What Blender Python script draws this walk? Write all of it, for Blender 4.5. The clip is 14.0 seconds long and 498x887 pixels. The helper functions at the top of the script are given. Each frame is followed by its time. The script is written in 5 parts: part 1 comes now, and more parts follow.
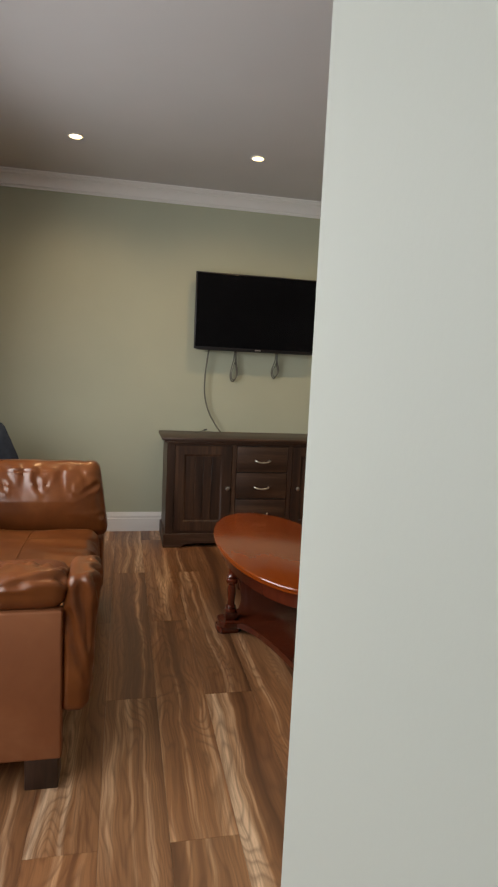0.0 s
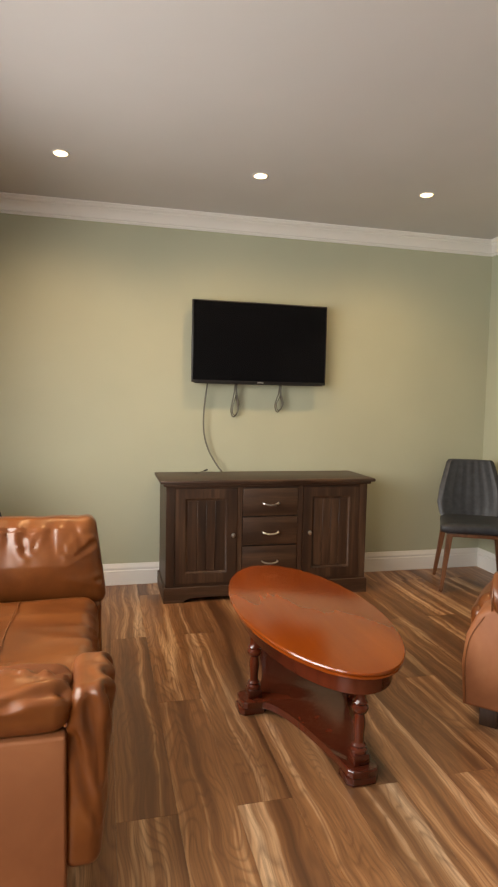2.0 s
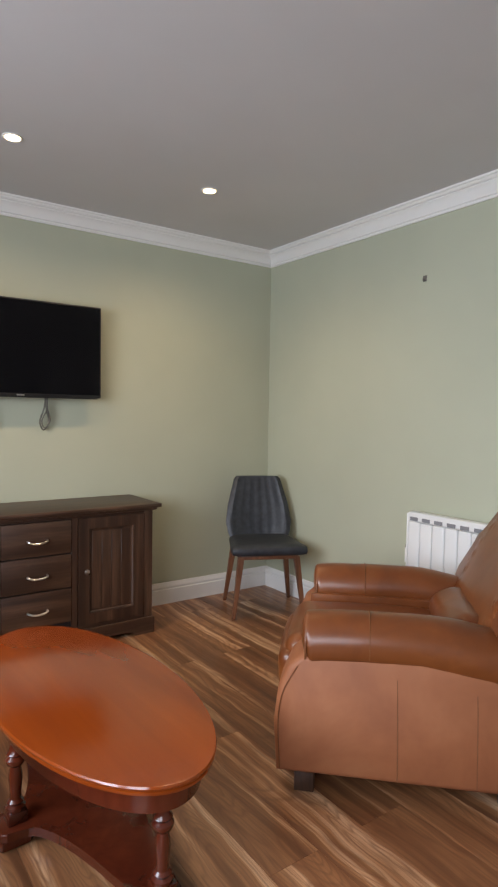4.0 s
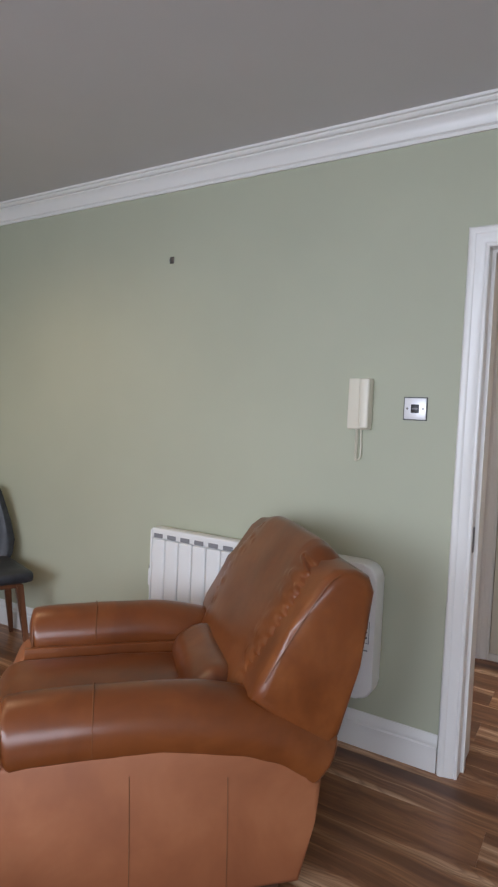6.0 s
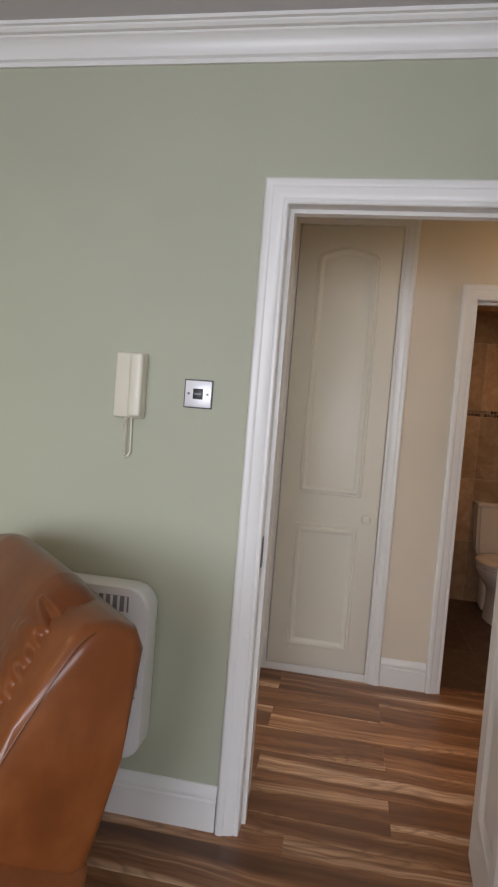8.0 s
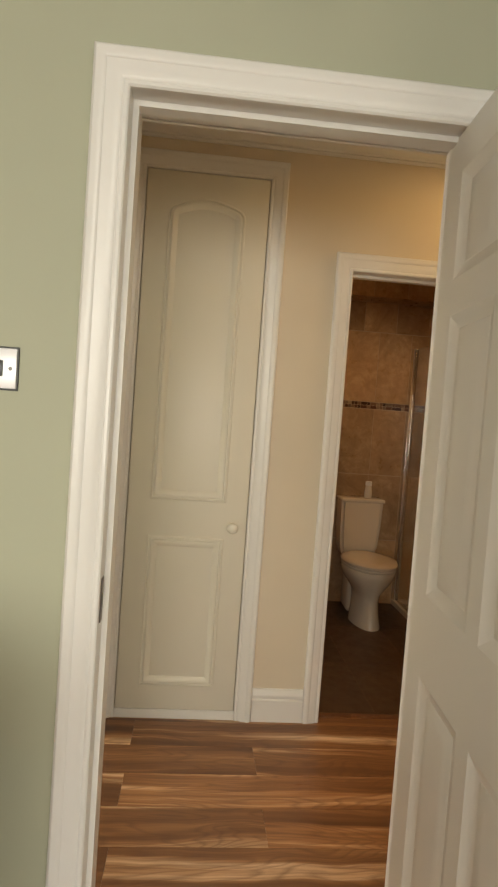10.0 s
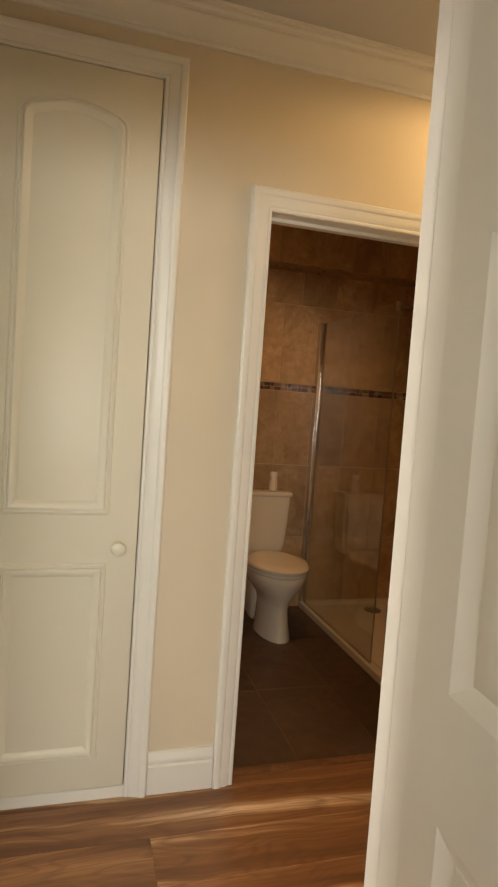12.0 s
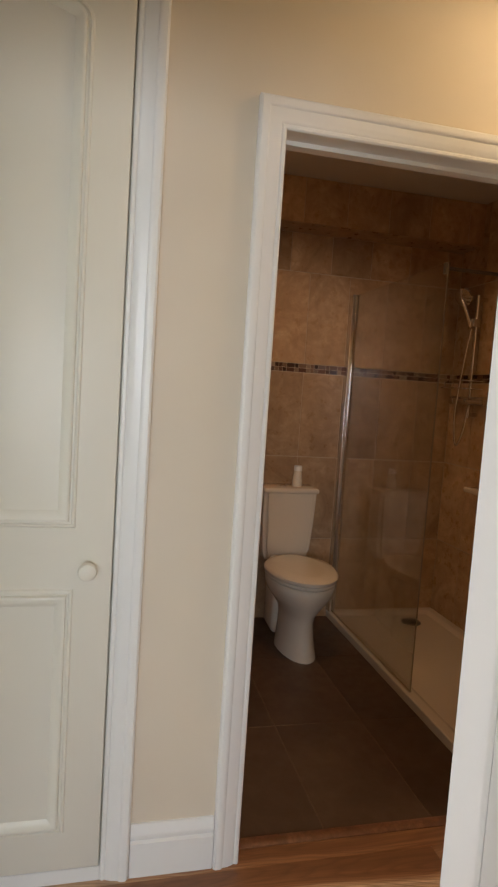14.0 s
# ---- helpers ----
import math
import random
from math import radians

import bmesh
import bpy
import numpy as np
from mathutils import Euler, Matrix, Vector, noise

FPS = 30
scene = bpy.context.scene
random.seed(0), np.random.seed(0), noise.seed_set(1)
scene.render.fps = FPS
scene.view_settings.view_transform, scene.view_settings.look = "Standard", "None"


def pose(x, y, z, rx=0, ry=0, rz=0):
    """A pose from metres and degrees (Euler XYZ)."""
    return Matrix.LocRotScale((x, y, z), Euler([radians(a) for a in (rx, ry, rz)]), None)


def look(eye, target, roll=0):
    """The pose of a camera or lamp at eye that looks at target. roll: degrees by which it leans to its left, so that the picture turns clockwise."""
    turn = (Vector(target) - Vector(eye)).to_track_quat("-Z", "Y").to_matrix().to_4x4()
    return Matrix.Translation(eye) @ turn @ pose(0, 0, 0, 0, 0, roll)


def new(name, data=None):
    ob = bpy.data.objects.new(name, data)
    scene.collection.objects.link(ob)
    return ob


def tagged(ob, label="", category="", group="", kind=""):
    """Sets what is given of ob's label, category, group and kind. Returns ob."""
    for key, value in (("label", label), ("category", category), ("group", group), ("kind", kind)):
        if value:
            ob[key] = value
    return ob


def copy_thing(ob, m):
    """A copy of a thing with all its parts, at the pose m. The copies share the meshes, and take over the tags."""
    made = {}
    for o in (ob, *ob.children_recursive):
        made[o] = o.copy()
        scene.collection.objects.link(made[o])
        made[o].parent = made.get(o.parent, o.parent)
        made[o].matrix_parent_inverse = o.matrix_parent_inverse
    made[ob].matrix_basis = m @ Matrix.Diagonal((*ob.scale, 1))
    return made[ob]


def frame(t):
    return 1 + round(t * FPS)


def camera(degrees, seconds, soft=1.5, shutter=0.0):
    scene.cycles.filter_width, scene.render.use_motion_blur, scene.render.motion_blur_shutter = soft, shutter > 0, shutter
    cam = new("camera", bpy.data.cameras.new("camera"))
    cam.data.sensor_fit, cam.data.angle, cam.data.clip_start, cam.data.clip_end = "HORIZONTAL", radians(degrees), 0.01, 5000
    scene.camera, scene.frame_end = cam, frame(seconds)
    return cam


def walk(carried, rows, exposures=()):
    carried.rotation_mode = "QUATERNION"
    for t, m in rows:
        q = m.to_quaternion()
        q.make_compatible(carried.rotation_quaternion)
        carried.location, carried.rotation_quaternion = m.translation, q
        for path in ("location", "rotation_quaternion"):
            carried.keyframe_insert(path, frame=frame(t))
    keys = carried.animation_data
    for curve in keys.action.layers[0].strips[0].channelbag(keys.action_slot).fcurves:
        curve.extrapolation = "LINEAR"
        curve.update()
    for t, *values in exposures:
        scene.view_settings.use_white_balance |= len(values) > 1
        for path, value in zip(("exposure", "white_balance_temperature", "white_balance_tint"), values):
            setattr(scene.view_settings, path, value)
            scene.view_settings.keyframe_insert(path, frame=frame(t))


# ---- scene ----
cam = camera(45.5, 14.0, soft=2.3)
PATH = [
    (0, (0.381, 0.34, 1.276), (0.796, 2.281, 1.03), 2.7),
    (0.5, (0.423, 0.433, 1.287), (0.644, 2.407, 1.058), 2.7),
    (1, (0.402, 0.515, 1.284), (0.568, 2.499, 1.092), 2.2),
    (1.5, (0.342, 0.638, 1.299), (0.651, 2.606, 1.122), 0.6),
    (2, (0.296, 0.748, 1.305), (0.774, 2.685, 1.157), 1.2),
    (2.5, (0.302, 0.842, 1.307), (0.918, 2.741, 1.183), 1.6),
    (3, (0.346, 0.989, 1.301), (1.166, 2.81, 1.193), 1.6),
    (3.5, (0.392, 1.107, 1.31), (1.385, 2.84, 1.212), 1.4),
    (5.8, (0.847, 1.521, 1.4), (2.512, 2.623, 1.284), 1.8),
    (6, (0.896, 1.53, 1.392), (2.605, 2.564, 1.281), 2.4),
    (6.5, (1.006, 1.565, 1.386), (2.834, 2.37, 1.28), 3.0),
    (7, (1.146, 1.67, 1.391), (3.075, 2.191, 1.299), 3.5),
    (7.2, (1.19, 1.709, 1.396), (3.137, 2.154, 1.298), 3.9),
    (9.3, (1.784, 1.681, 1.358), (3.777, 1.828, 1.27), 3.9),
    (9.5, (1.844, 1.711, 1.361), (3.842, 1.753, 1.276), 4.1),
    (10, (1.951, 1.759, 1.362), (3.941, 1.586, 1.271), 4.1),
    (10.5, (2.071, 1.757, 1.354), (4.048, 1.471, 1.25), 4.0),
    (11, (2.25, 1.716, 1.362), (4.22, 1.394, 1.244), 3.7),
    (11.5, (2.39, 1.699, 1.359), (4.353, 1.338, 1.231), 3.6),
    (12, (2.565, 1.729, 1.364), (4.482, 1.172, 1.239), 4.0),
    (12.5, (2.663, 1.732, 1.356), (4.539, 1.051, 1.225), 4.1),
    (13, (2.79, 1.659, 1.35), (4.66, 0.966, 1.205), 4.0),
    (13.5, (2.9, 1.569, 1.355), (4.796, 0.954, 1.198), 3.9),
    (14, (2.996, 1.541, 1.347), (4.935, 1.084, 1.176), 3.7),
]
EXPOSURES = [
    (0.0, -1.2, 7600, 18), (0.5, -1.30, 8700, 22), (1.0, -1.33, 10600, 24), (1.5, -0.75, 11200, 23), (2.0, -0.47, 8600, 20), (2.5, -0.42, 7400, 20), (3.5, -0.5, 6900, 20),
    (6.0, -0.80, 6500, 22), (7.0, -0.88, 6800, 22), (9.5, -0.66, 7100, 23), (10.0, -0.60, 9400, 16), (10.5, -0.57, 14300, 11), (11.0, -0.42, 16800, 10),
    (11.5, -0.38, 11200, 12), (12.0, -0.35, 8900, 15), (12.5, -0.42, 7600, 18), (14.0, -0.42, 6800, 16),
]
walk(cam, [(t, look(eye, target, roll)) for t, eye, target, roll in PATH], EXPOSURES)

# ---- world, lights ----
world = bpy.data.worlds.new("sky_world")
scene.world = world
world.use_nodes = True
wn = world.node_tree.nodes
sky = wn.new("ShaderNodeTexSky")
sky.sky_type, sky.sun_disc, sky.sun_elevation, sky.sun_rotation = "NISHITA", False, radians(38), radians(200)
world.node_tree.links.new(sky.outputs[0], wn["Background"].inputs[0])
wn["Background"].inputs[1].default_value = 0.1


def area_light(name, m, sx, sy, power, colour, spread=180):
    la = bpy.data.lights.new(name, "AREA")
    la.shape, la.size, la.size_y, la.energy, la.color, la.spread = "RECTANGLE", sx, sy, power, colour, radians(spread)
    ob = new(name, la)
    ob.matrix_world = m
    return ob


def spot_light(name, at, power, colour, size=110, blend=0.6, radius=0.03):
    la = bpy.data.lights.new(name, "SPOT")
    la.energy, la.color, la.spot_size, la.spot_blend, la.shadow_soft_size = power, colour, radians(size), blend, radius
    ob = new(name, la)
    ob.location = at
    return ob


# daylight in the two west windows and the bedroom window; side and bedroom ones unseen, added
area_light("window_daylight", look((-1.12, 2.62, 1.5), (0, 2.66, 1.0)), 1.75, 1.3, 128, (0.75, 0.89, 1.0), 155)
area_light("side_window_daylight", look((-1.0, 0.82, 1.45), (0, 1.22, 1.08)), 1.15, 1.25, 62, (0.78, 0.90, 1.0), 160)
area_light("bedroom_daylight", look((4.05, 4.94, 1.5), (4.05, 3, 1.35)), 0.8, 1.2, 110, (0.85, 0.93, 1.0))
WARM = (1.0, 0.74, 0.42)
SPOTS = [(0.079, 4.085), (1.154, 4.085), (2.194, 4.085)]
for sx, sy in SPOTS:
    spot_light("downlight_beam", (sx, sy, 2.55), 62, WARM, 158, 1.0)
spot_light("hall_lamp_beam", (4.1, 0.15, 2.58), 25, (1.0, 0.73, 0.40), 176, 0.25, 0.06)
# unseen bathroom downlight, added to brighten the tiles and the toilet
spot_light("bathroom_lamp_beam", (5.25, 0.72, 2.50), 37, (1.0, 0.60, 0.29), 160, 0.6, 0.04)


# ---- material helpers ----
def mat(name, base, rough=0.5, metal=0.0):
    m = bpy.data.materials.new(name)
    m.use_nodes = True
    b = m.node_tree.nodes["Principled BSDF"]
    b.inputs["Base Color"].default_value = (*base, 1)
    b.inputs["Roughness"].default_value = rough
    b.inputs["Metallic"].default_value = metal
    return m


class G:
    """A short hand for a material's nodes."""

    def __init__(self, m):
        self.t = m.node_tree
        self.n, self.l = self.t.nodes, self.t.links
        self.b = self.n["Principled BSDF"]

    def coords(self, kind="Object", scale=(1, 1, 1), turn=(0, 0, 0)):
        c, mp = self.n.new("ShaderNodeTexCoord"), self.n.new("ShaderNodeMapping")
        mp.inputs["Scale"].default_value, mp.inputs["Rotation"].default_value = scale, turn
        self.l.new(c.outputs[kind], mp.inputs[0])
        return mp.outputs[0]

    def world(self, scale=(1, 1, 1)):
        g, mp = self.n.new("ShaderNodeNewGeometry"), self.n.new("ShaderNodeMapping")
        mp.inputs["Scale"].default_value = scale
        self.l.new(g.outputs["Position"], mp.inputs[0])
        return mp.outputs[0]

    def noise(self, v, scale, detail=4, rough=0.55, distort=0.0):
        n = self.n.new("ShaderNodeTexNoise")
        n.inputs["Scale"].default_value, n.inputs["Detail"].default_value = scale, detail
        n.inputs["Roughness"].default_value, n.inputs["Distortion"].default_value = rough, distort
        self.l.new(v, n.inputs["Vector"])
        return n.outputs["Fac"]

    def voronoi(self, v, scale, feature="DISTANCE_TO_EDGE"):
        n = self.n.new("ShaderNodeTexVoronoi")
        n.feature = feature
        n.inputs["Scale"].default_value = scale
        self.l.new(v, n.inputs["Vector"])
        return n.outputs["Distance"]

    def ramp(self, f, *stops):
        r = self.n.new("ShaderNodeValToRGB")
        while len(r.color_ramp.elements) < len(stops):
            r.color_ramp.elements.new(0.5)
        for e, (p, c) in zip(r.color_ramp.elements, stops):
            e.position, e.color = p, (*c, 1) if len(c) == 3 else c
        self.l.new(f, r.inputs[0])
        return r.outputs[0]

    def mix(self, f, a, b, how="MIX"):
        m = self.n.new("ShaderNodeMix")
        m.data_type, m.blend_type = "RGBA", how
        for sock, val in ((m.inputs[0], f), (m.inputs[6], a), (m.inputs[7], b)):
            if isinstance(val, (int, float)):
                sock.default_value = val
            elif isinstance(val, tuple):
                sock.default_value = (*val, 1)
            else:
                self.l.new(val, sock)
        return m.outputs[2]

    def math(self, how, a, b=0.0):
        m = self.n.new("ShaderNodeMath")
        m.operation = how
        for sock, val in zip(m.inputs, (a, b)):
            if isinstance(val, (int, float)):
                sock.default_value = val
            else:
                self.l.new(val, sock)
        return m.outputs[0]

    def random(self):
        return self.n.new("ShaderNodeObjectInfo").outputs["Random"]

    def shifted(self, v, f, by=(37.0, 17.0, 53.0)):
        c, a = self.n.new("ShaderNodeCombineXYZ"), self.n.new("ShaderNodeVectorMath")
        for i in range(3):
            self.l.new(self.math("MULTIPLY", f, by[i]), c.inputs[i])
        self.l.new(v, a.inputs[0]), self.l.new(c.outputs[0], a.inputs[1])
        return a.outputs[0]

    def bump(self, f, strength, dist=0.002, after=None):
        b = self.n.new("ShaderNodeBump")
        b.inputs["Strength"].default_value, b.inputs["Distance"].default_value = strength, dist
        self.l.new(f, b.inputs["Height"])
        if after:
            self.l.new(after, b.inputs["Normal"])
        return b.outputs[0]

    def out(self, colour=None, rough=None, normal=None):
        for s, v in (("Base Color", colour), ("Roughness", rough), ("Normal", normal)):
            if v is not None:
                self.l.new(v, self.b.inputs[s])


def paint(name, base, rough=0.6, stain=0.06, relief=0.1):
    m = mat(name, base, rough)
    g = G(m)
    w = g.world()
    big, small = g.noise(w, 1.3, 3), g.noise(w, 160, 3)
    lo, hi = tuple(c * (1 - stain) for c in base), tuple(min(1, c * (1 + stain)) for c in base)
    if relief > 0.06:
        g.out(g.ramp(big, (0.3, lo), (0.7, hi)), None, g.bump(small, relief, 0.0008))
    else:
        g.out(g.ramp(big, (0.2, lo), (0.8, hi)))
    return m


def wood(name, dark, mid, light, rough=0.35, grain=(30, 2, 30), scale=1.0, coat=0.0, kind="Object", figure=0.55):
    m = mat(name, mid, rough)
    g = G(m)
    v = g.shifted(g.coords(kind, tuple(s * scale for s in grain)), g.random())
    broad = g.noise(v, 0.35, 3, 0.5, 1.2)
    fine = g.noise(v, 3.0, 4, 0.6, 0.6)
    c = g.ramp(broad, (0.28, dark), (0.5, mid), (0.72, light))
    c = g.mix(g.ramp(fine, (0.35, (figure,) * 3), (0.65, (0.0,) * 3)), c, dark, "MIX")
    g.out(c)
    g.b.inputs["Coat Weight"].default_value, g.b.inputs["Coat Roughness"].default_value = coat, 0.12
    return m


def leather(name, dark, base, worn, rough=0.36):
    m = mat(name, base, rough)
    g = G(m)
    v = g.coords()
    cloud, mid = g.noise(v, 3.2, 4, 0.6, 0.6), g.noise(v, 14, 4)
    c = g.mix(g.ramp(mid, (0.3, (0.28,) * 3), (0.8, (0,) * 3)), g.ramp(cloud, (0.2, dark), (0.52, base), (0.85, worn)), dark)
    crinkle = g.bump(g.noise(v, 45, 2, 0.5, 0.8), 0.05, 0.001)
    g.out(c, None, g.bump(g.noise(v, 9, 1, 0.4, 0.5), 0.22, 0.004, crinkle))
    return m


# ---- materials ----
M = {}
M["green"] = paint("sage_wall_paint", (0.440, 0.458, 0.343), 0.62, 0.04)
M["cream"] = paint("cream_wall_paint", (0.72, 0.63, 0.50), 0.6, 0.04)
M["offwhite"] = paint("partition_wall_paint", (0.345, 0.362, 0.325), 0.6, 0.03)
M["ceiling"] = paint("ceiling_paint", (0.59, 0.58, 0.58), 0.75, 0.03)
M["white"] = paint("white_gloss_trim", (0.80, 0.79, 0.76), 0.32, 0.02, 0.0)
M["closet"] = paint("off_white_door_paint", (0.76, 0.73, 0.63), 0.38, 0.02, 0.0)
M["subfloor"] = paint("subfloor_dark", (0.05, 0.035, 0.025), 0.8)
M["black"] = mat("black_plastic", (0.012, 0.012, 0.013), 0.35)
M["chrome"] = mat("chrome", (0.75, 0.75, 0.76), 0.14, 1.0)
M["steel"] = mat("brushed_steel", (0.62, 0.61, 0.58), 0.3, 1.0)
M["dark_steel"] = mat("dull_metal", (0.2, 0.19, 0.18), 0.45, 1.0)
M["glow"] = mat("lamp_glow", (1, 0.9, 0.7), 0.4)
gb = M["glow"].node_tree.nodes["Principled BSDF"]
gb.inputs["Emission Color"].default_value, gb.inputs["Emission Strength"].default_value = (1.0, 0.78, 0.42, 1), 11


def plank_material():
    m = mat("acacia_plank", (0.25, 0.13, 0.06), 0.34)
    g = G(m)
    r = g.random()
    v = g.shifted(g.coords("Object", (1, 1, 1)), r)
    warp = g.noise(v, 1.6, 3, 0.5, 0.0)
    vv = g.shifted(v, warp, (0.10, 0.16, 0.0))
    mp = g.n.new("ShaderNodeMapping")
    mp.inputs["Scale"].default_value = (19, 0.62, 1)
    g.l.new(vv, mp.inputs[0])
    streak = g.noise(mp.outputs[0], 0.62, 3, 0.5, 0.8)
    mp2 = g.n.new("ShaderNodeMapping")
    mp2.inputs["Scale"].default_value = (75, 2.0, 1)
    g.l.new(vv, mp2.inputs[0])
    fine = g.noise(mp2.outputs[0], 1.6, 6, 0.7, 0.3)
    # cathedral figure: rings of a stretched, warped distance
    mp3 = g.n.new("ShaderNodeMapping")
    mp3.inputs["Scale"].default_value = (7.0, 0.95, 1)
    g.l.new(vv, mp3.inputs[0])
    rings = g.math("FRACT", g.math("MULTIPLY", g.noise(mp3.outputs[0], 1.0, 2, 0.4, 0.4), 24.0))
    c = g.ramp(streak, (0.28, (0.075, 0.029, 0.012)), (0.42, (0.165, 0.069, 0.029)), (0.53, (0.255, 0.116, 0.050)), (0.585, (0.40, 0.225, 0.120)), (0.70, (0.59, 0.405, 0.26)))
    c = g.mix(g.ramp(rings, (0.0, (0.48,) * 3), (0.30, (0.05,) * 3), (0.78, (0,) * 3), (1.0, (0.44,) * 3)), c, (0.095, 0.038, 0.017))
    c = g.mix(g.ramp(fine, (0.38, (0.50,) * 3), (0.56, (0,) * 3)), c, (0.105, 0.043, 0.019))
    c = g.mix(1.0, c, g.ramp(r, (0.0, (1.12, 1.10, 1.10)), (0.5, (1.32, 1.32, 1.32)), (1.0, (1.55, 1.52, 1.48))), "MULTIPLY")
    g.out(c, g.ramp(fine, (0.3, (0.42,) * 3), (0.7, (0.27,) * 3)), g.bump(fine, 0.16, 0.0008))
    return m


M["plank"] = plank_material()
M["leather"] = leather("tan_leather", (0.090, 0.023, 0.006), (0.190, 0.053, 0.013), (0.31, 0.105, 0.030), 0.30)
M["suede"] = leather("matte_tan_side_leather", (0.215, 0.066, 0.024), (0.32, 0.110, 0.042), (0.43, 0.172, 0.074), 0.62)
M["sideboard"] = wood("dark_walnut_veneer", (0.020, 0.009, 0.005), (0.062, 0.028, 0.015), (0.120, 0.060, 0.033), 0.42, (26, 26, 1.6))
M["sideboard_h"] = wood("dark_walnut_veneer_level", (0.020, 0.009, 0.005), (0.062, 0.028, 0.015), (0.120, 0.060, 0.033), 0.42, (1.6, 26, 26))
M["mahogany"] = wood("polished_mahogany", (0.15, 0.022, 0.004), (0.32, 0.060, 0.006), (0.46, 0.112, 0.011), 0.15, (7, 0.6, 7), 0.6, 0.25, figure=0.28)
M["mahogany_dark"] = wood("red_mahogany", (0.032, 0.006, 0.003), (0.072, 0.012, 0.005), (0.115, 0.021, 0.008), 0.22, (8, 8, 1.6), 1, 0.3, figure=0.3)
M["leg_wood"] = wood("walnut_leg", (0.09, 0.035, 0.016), (0.19, 0.075, 0.035), (0.27, 0.12, 0.06), 0.4, (30, 30, 3))
M["foot_wood"] = wood("dark_block_foot", (0.02, 0.010, 0.006), (0.05, 0.022, 0.012), (0.08, 0.036, 0.02), 0.45, (20, 20, 3))

# ---- mesh helpers ----
def bm_box(x0, x1, y0, y1, z0, z1, bevel=0.0, seg=2, bm=None):
    out = bmesh.new()
    bmesh.ops.create_cube(out, size=1)
    for v in out.verts:
        v.co = Vector(((x0 + x1) / 2 + v.co.x * (x1 - x0), (y0 + y1) / 2 + v.co.y * (y1 - y0), (z0 + z1) / 2 + v.co.z * (z1 - z0)))
    if bevel:
        bmesh.ops.bevel(out, geom=out.edges[:], offset=bevel, segments=seg, profile=0.5, affect="EDGES")
    return out if bm is None else add(bm, out)


def add(bm, other, m=None):
    me = bpy.data.meshes.new("tmp")
    other.to_mesh(me)
    other.free()
    if m is not None:
        me.transform(m)
    bm.from_mesh(me)
    bpy.data.meshes.remove(me)
    return bm


def mesh_of(bm, name, material, smooth=None):
    bmesh.ops.recalc_face_normals(bm, faces=bm.faces[:])
    me = bpy.data.meshes.new(name)
    bm.to_mesh(me)
    bm.free()
    me.materials.append(material)
    if smooth is not None:
        me.shade_smooth()
        me.set_sharp_from_angle(angle=radians(smooth))
    return me


def part(name, bm, material, parent=None, label="", smooth=40, m=None):
    ob = new(name, mesh_of(bm, name, material, smooth))
    if m is not None:
        ob.matrix_basis = m
    if parent is not None:
        ob.parent = parent
    return tagged(ob, label)


def thing(name, m, label, category, group=""):
    ob = new(name)
    ob.empty_display_size = 0.05
    ob.matrix_basis = m
    return tagged(ob, label, category, group)


def structure(name, bm, material, label="", smooth=40):
    return tagged(part(name, bm, material, None, label, smooth), kind="structure")


def lathe(profile, n=24):
    bm = bmesh.new()
    rings = []
    for r, z in profile:
        rings.append([bm.verts.new((r * math.cos(2 * math.pi * i / n), r * math.sin(2 * math.pi * i / n), z)) for i in range(n)])
    for a, b in zip(rings, rings[1:]):
        for i in range(n):
            bm.faces.new((a[i], a[(i + 1) % n], b[(i + 1) % n], b[i]))
    bm.faces.new(rings[0][::-1]), bm.faces.new(rings[-1])
    return bm


def prism(outline, h0, h1, bevel=0.0, seg=2, axis="z"):
    """An outline (u, v) drawn up from h0 to h1 along an axis."""
    bm = bmesh.new()
    put = {"z": lambda u, v, h: (u, v, h), "x": lambda u, v, h: (h, u, v), "y": lambda u, v, h: (u, h, v)}[axis]
    a = [bm.verts.new(put(u, v, h0)) for u, v in outline]
    b = [bm.verts.new(put(u, v, h1)) for u, v in outline]
    n = len(a)
    for i in range(n):
        bm.faces.new((a[i], a[(i + 1) % n], b[(i + 1) % n], b[i]))
    caps = [bm.faces.new(a[::-1]), bm.faces.new(b)]
    if bevel:
        edges = list({e for f in caps for e in f.edges})
        bmesh.ops.bevel(bm, geom=edges, offset=bevel, segments=seg, profile=0.5, affect="EDGES")
    return bm


def tube(points, r, n=8, taper=None):
    bm = bmesh.new()
    pts = [Vector(p) for p in points]
    rings = []
    for i, p in enumerate(pts):
        d = (pts[min(i + 1, len(pts) - 1)] - pts[max(i - 1, 0)]).normalized()
        u = d.orthogonal().normalized() if i == 0 else (u - d * u.dot(d)).normalized()
        w = d.cross(u)
        rr = r if taper is None else r * taper(i / (len(pts) - 1))
        rings.append([bm.verts.new(p + (u * math.cos(2 * math.pi * k / n) + w * math.sin(2 * math.pi * k / n)) * rr) for k in range(n)])
    for a, b in zip(rings, rings[1:]):
        for k in range(n):
            bm.faces.new((a[k], a[(k + 1) % n], b[(k + 1) % n], b[k]))
    bm.faces.new(rings[0][::-1]), bm.faces.new(rings[-1])
    return bm


